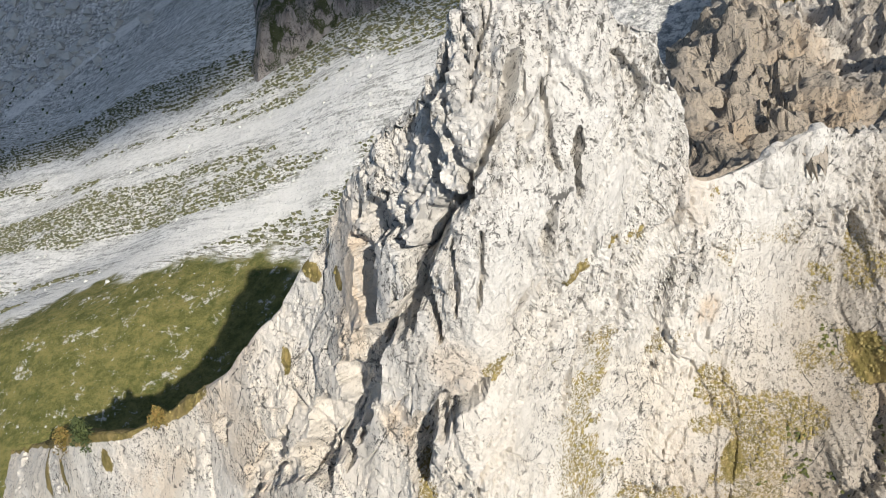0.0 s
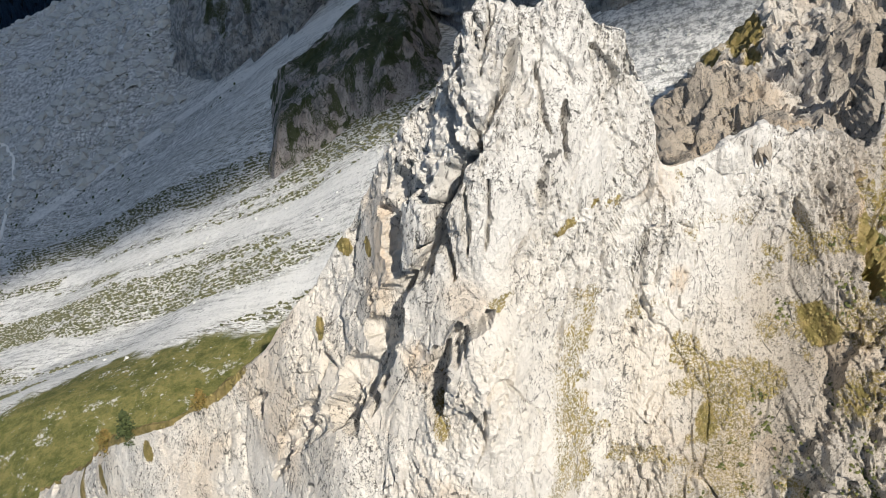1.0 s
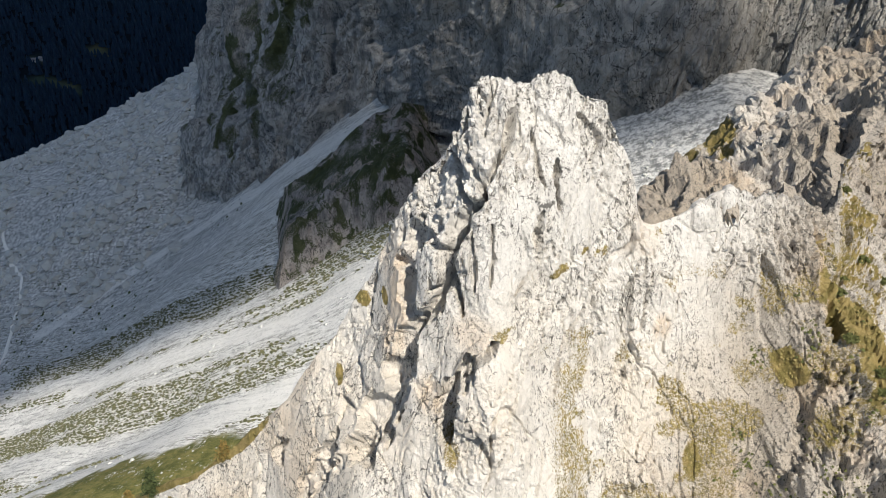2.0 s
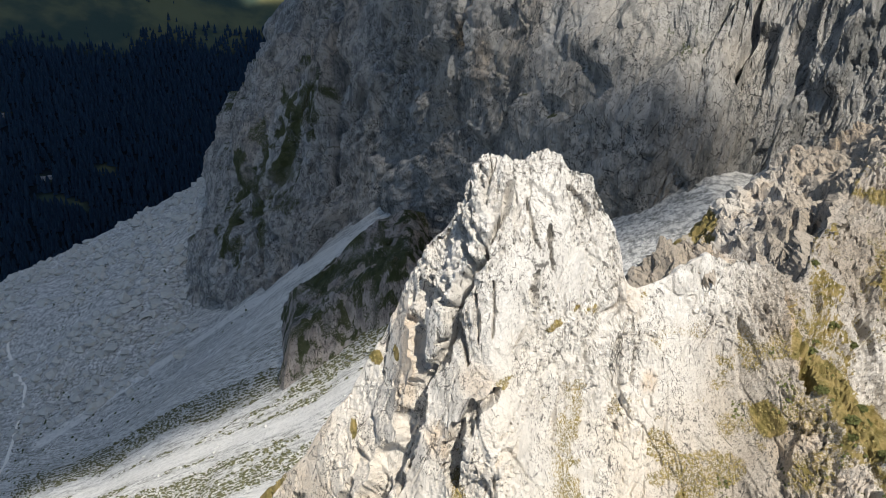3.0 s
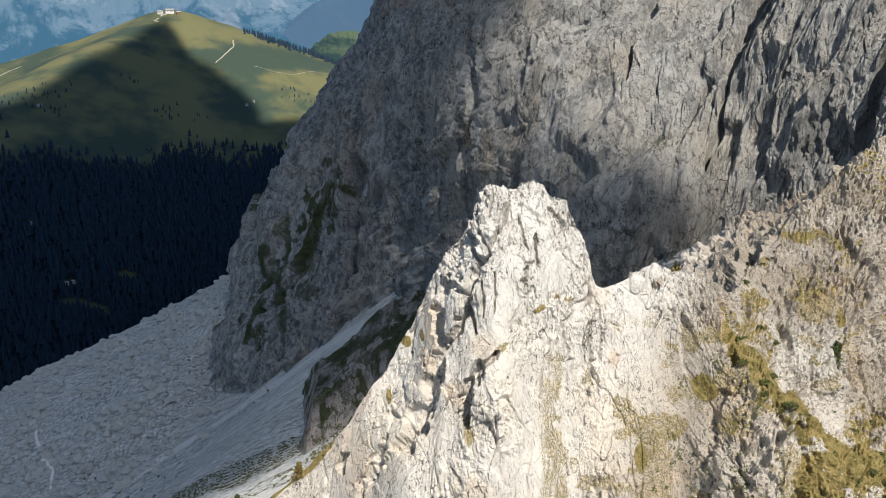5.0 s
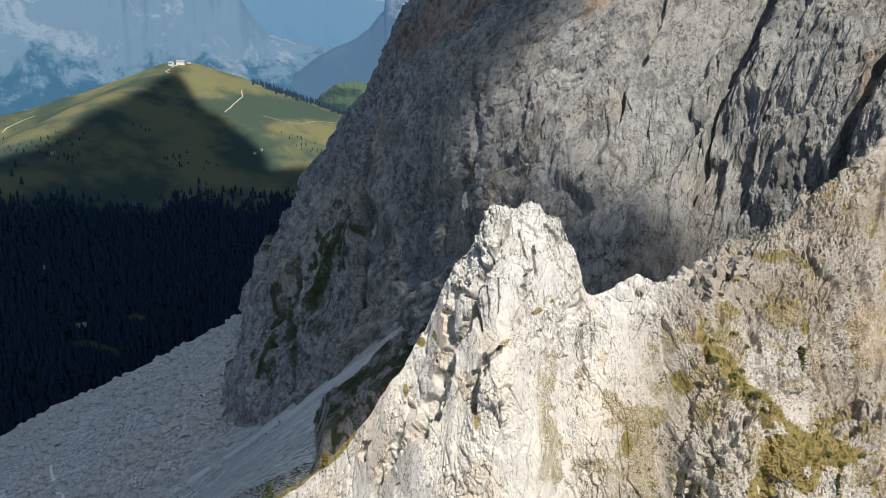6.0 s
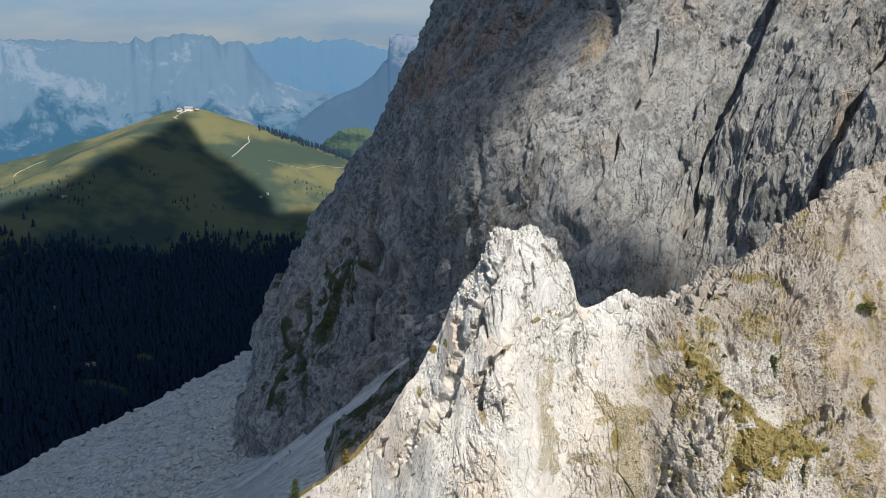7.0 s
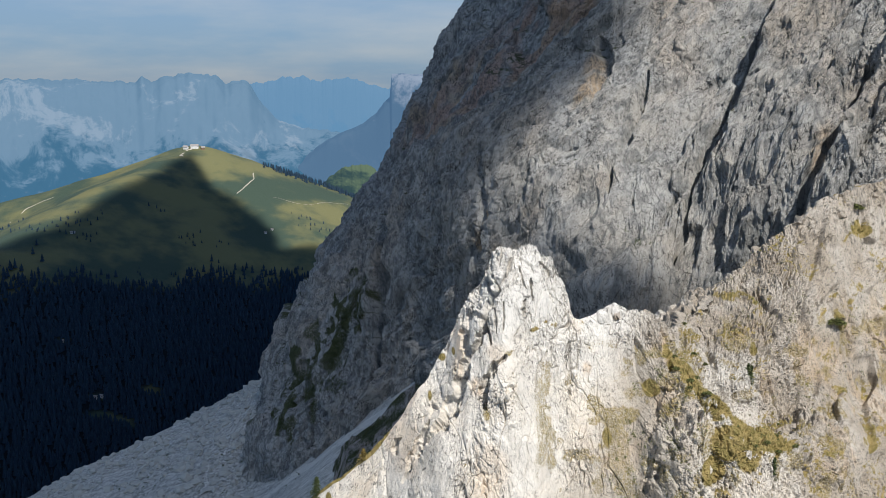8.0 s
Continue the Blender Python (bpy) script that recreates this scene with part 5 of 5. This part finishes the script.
shrub_shapes = [shrub_mesh("sprays", 260, 20 + k, scrub) for k in range(3)]
cand = np.argwhere((ridge_grass[:, :FRONT] > 0.6) & (ridge[:, :FRONT, 0] > 36) & (ridge[:, :FRONT, 0] < 96) & (ridge[:, :FRONT, 2] > 0))
cand = cand[rng.permutation(len(cand))[:24]]
sites = [(tuple(ridge[i, j]), float(rng.uniform(0.45, 1.05))) for i, j in cand]
sites += [((120.6, 112.7, on_ridge(120.6, 112.7)), 2.6), ((122.5, 114.5, on_ridge(122.5, 114.5)), 2.0), ((139.4, 147.0, on_ridge(139.4, 147.0)), 2.8), ((-62, 80, on_ridge(-62, 80)), 1.4)]
for k, (site, size) in enumerate(sites):
    bush = tagged(new("shrub", shrub_shapes[k % 3]), "low dark green dwarf pine on a rock ledge", "shrub", "dwarf pines of the slope")
    bush.location, bush.scale, bush.rotation_euler = (site[0], site[1], site[2] - 0.15), (size, size, size * 0.8), (0, 0, k * 1.7)


# ---- paths, huts and the station on the hill ----
farm_mat = Mat("farm_gravel", 0.95)
farm_dust = farm_mat.done(farm_mat.mix(farm_mat.noise(0.8, 4), (0.36, 0.32, 0.25), (0.5, 0.45, 0.36)))
dust_mat = Mat("trodden_gravel", 0.95)
dust = dust_mat.done(dust_mat.mix(dust_mat.noise(0.8, 4), (0.72, 0.68, 0.6), (0.86, 0.82, 0.74)))


def ribbon(name, line, width, label, category, lift=0.35, step=3.0, surface=farm_dust):
    """A path draped over the ground."""
    a = np.asarray(line, float)
    k = np.concatenate([[0], np.cumsum(np.hypot(*np.diff(a, axis=0).T))])
    t = np.linspace(0, k[-1], int(k[-1] / step) + 2)
    cx, cy = curve(k, a[:, 0], t), curve(k, a[:, 1], t)
    cx, cy = cx + width * 0.9 * fbm(t / 17, t * 0, t * 0, 3, 451), cy + width * 0.9 * fbm(t / 17, t * 0 + 5, t * 0, 3, 453)
    dx, dy = np.gradient(cx), np.gradient(cy)
    n = np.hypot(dx, dy)
    w = np.linspace(-0.5, 0.5, 5)[None, :] * width * (1 + 0.3 * fbm(t / 9, t * 0, t * 0, 2, 455))[:, None]
    px, py = cx[:, None] - dy[:, None] / n[:, None] * w, cy[:, None] + dx[:, None] / n[:, None] * w
    pz = ground_height(px, py) + lift - 0.12 * np.abs(np.linspace(-2, 2, 5))[None, :] * lift
    return tagged(sheet(name, np.stack([px, py, pz], -1), surface, flat=False), label, category, kind="structure")


ribbon("footpath", ((-352, 600), (-336, 563), (-318, 535), (-304, 513), (-296, 480), (-288, 453), (-284, 425), (-292, 395), (-288, 365)), 2.4, "narrow pale footpath worn into the scree", "footpath", surface=dust)
ribbon("hill_track", ((-521, 2195), (-512, 2150), (-516, 2113), (-529, 2043)), 2.2, "pale gravel track on the hill", "track", 0.8, 8)
ribbon("hill_track", ((-1000, 2095), (-1040, 2060), (-1055, 2030), (-1062, 1985)), 2.8, "pale farm track across the meadow", "track", 0.8, 8)
ribbon("hill_track", ((-280, 2215), (-330, 2160), (-374, 2098), (-450, 2075)), 0.9, "pale track over the saddle", "track", 0.8, 8)
ribbon("hill_track", ((-694, 2262), (-706, 2240), (-712, 2212), (-700, 2195)), 5.0, "broad gravel yard and track below the summit", "track", 0.8, 6)
plaster, shingle, timber = Mat("pale_plaster", 0.8), Mat("grey_shingle", 0.8), Mat("brown_timber", 0.8)
plaster_m = plaster.done(plaster.mix(plaster.noise(0.6, 3), (0.6, 0.58, 0.54), (0.75, 0.73, 0.7)))
shingle_m = shingle.done(shingle.mix(shingle.noise(1.0, 4), (0.22, 0.2, 0.19), (0.36, 0.33, 0.3)))
timber_m = timber.done(timber.mix(timber.noise(1.0, 4), (0.13, 0.08, 0.05), (0.24, 0.16, 0.1)))
glass = Mat("window_glass", 0.1)
glass_m = glass.done((0.03, 0.04, 0.05))


def house(name, place, w, d, h, turn, wall_m, label, category, group=""):
    """A gabled house: walls, a roof with eaves, a door and a row of windows."""
    ob = thing(name, label, category, group)
    pitch = 0.35 * d

    def piece(n, verts, faces, mat, parent):
        q = new(n, mesh_of(n, verts, faces, mat))
        q.parent = parent
        return q

    a, b = w / 2, d / 2
    piece("wall", [(-a, -b, -4), (a, -b, -4), (a, b, -4), (-a, b, -4), (-a, -b, h), (a, -b, h), (a, b, h), (-a, b, h), (-a, 0, h + pitch), (a, 0, h + pitch)],
          [(0, 1, 5, 4), (1, 2, 6, 9, 5), (2, 3, 7, 6), (3, 0, 4, 8, 7)], wall_m, ob)
    e, f, g = a + 0.7, b + 0.9, 0.35
    drop = h - 0.9 * 0.7
    piece("roof", [(-e, -f, drop), (e, -f, drop), (e, 0, h + pitch + 0.1), (-e, 0, h + pitch + 0.1), (e, f, drop), (-e, f, drop),
                   (-e, -f, drop + g), (e, -f, drop + g), (e, 0, h + pitch + 0.1 + g), (-e, 0, h + pitch + 0.1 + g), (e, f, drop + g), (-e, f, drop + g)],
          [(0, 1, 2, 3), (3, 2, 4, 5), (6, 9, 8, 7), (9, 11, 10, 8), (0, 6, 7, 1), (5, 4, 10, 11), (1, 7, 8, 2), (2, 8, 10, 4), (0, 3, 9, 6), (3, 5, 11, 9)], shingle_m, ob)
    for k in range(max(2, int(w / 3.2))):
        cx = -a + (k + 0.5) * w / max(2, int(w / 3.2))
        kind, lo, hi = ("door", 0.0, 2.1) if k == 0 else ("window", 1.0, 2.2)
        piece(kind, [(cx - 0.5, -b - 0.06, lo), (cx + 0.5, -b - 0.06, lo), (cx + 0.5, -b - 0.06, hi), (cx - 0.5, -b - 0.06, hi),
                     (cx - 0.5, -b + 0.05, lo), (cx + 0.5, -b + 0.05, lo), (cx + 0.5, -b + 0.05, hi), (cx - 0.5, -b + 0.05, hi)],
              [(0, 1, 2, 3), (0, 4, 5, 1), (1, 5, 6, 2), (2, 6, 7, 3), (3, 7, 4, 0)], timber_m if kind == "door" else glass_m, ob)
    ob.location, ob.rotation_euler = (place[0], place[1], float(ground_height(np.array([place[0]]), np.array([place[1]]))[0]) + 0.4), (0, 0, turn)
    return ob


house("mountain_station", (-690, 2268), 20, 9, 5, 0.15, plaster_m, "pale plastered lift station on the hilltop", "building")
house("mountain_hut", (-712, 2262), 12, 8, 4.5, -0.3, plaster_m, "pale plastered mountain hut beside the lift station", "building")
house("mountain_hut", (-668, 2266), 9, 7, 4, 0.4, timber_m, "brown timber hut beside the lift station", "building")
house("chalet", (-433, 1892), 6, 4, 2.2, 0.3, plaster_m, "small pale farm hut on the pasture", "building", "farm huts")
house("chalet", (-422, 1914), 5, 4, 2.2, -0.4, plaster_m, "small pale farm hut on the pasture", "building", "farm huts")
house("chalet", (-765, 1630), 9, 5, 2.2, 0.5, plaster_m, "long pale farm hut at the wood's edge", "building", "farm huts")
house("chalet", (-549, 1150), 6, 5, 2.6, 0.2, plaster_m, "pale house in a valley clearing", "building", "valley houses")
house("chalet", (-541, 1156), 5, 4.5, 2.6, -0.2, plaster_m, "pale house in a valley clearing", "building", "valley houses")
house("chalet", (-640, 1258), 5, 4.5, 2.6, 0.4, plaster_m, "pale house at the edge of a clearing", "building", "valley houses")
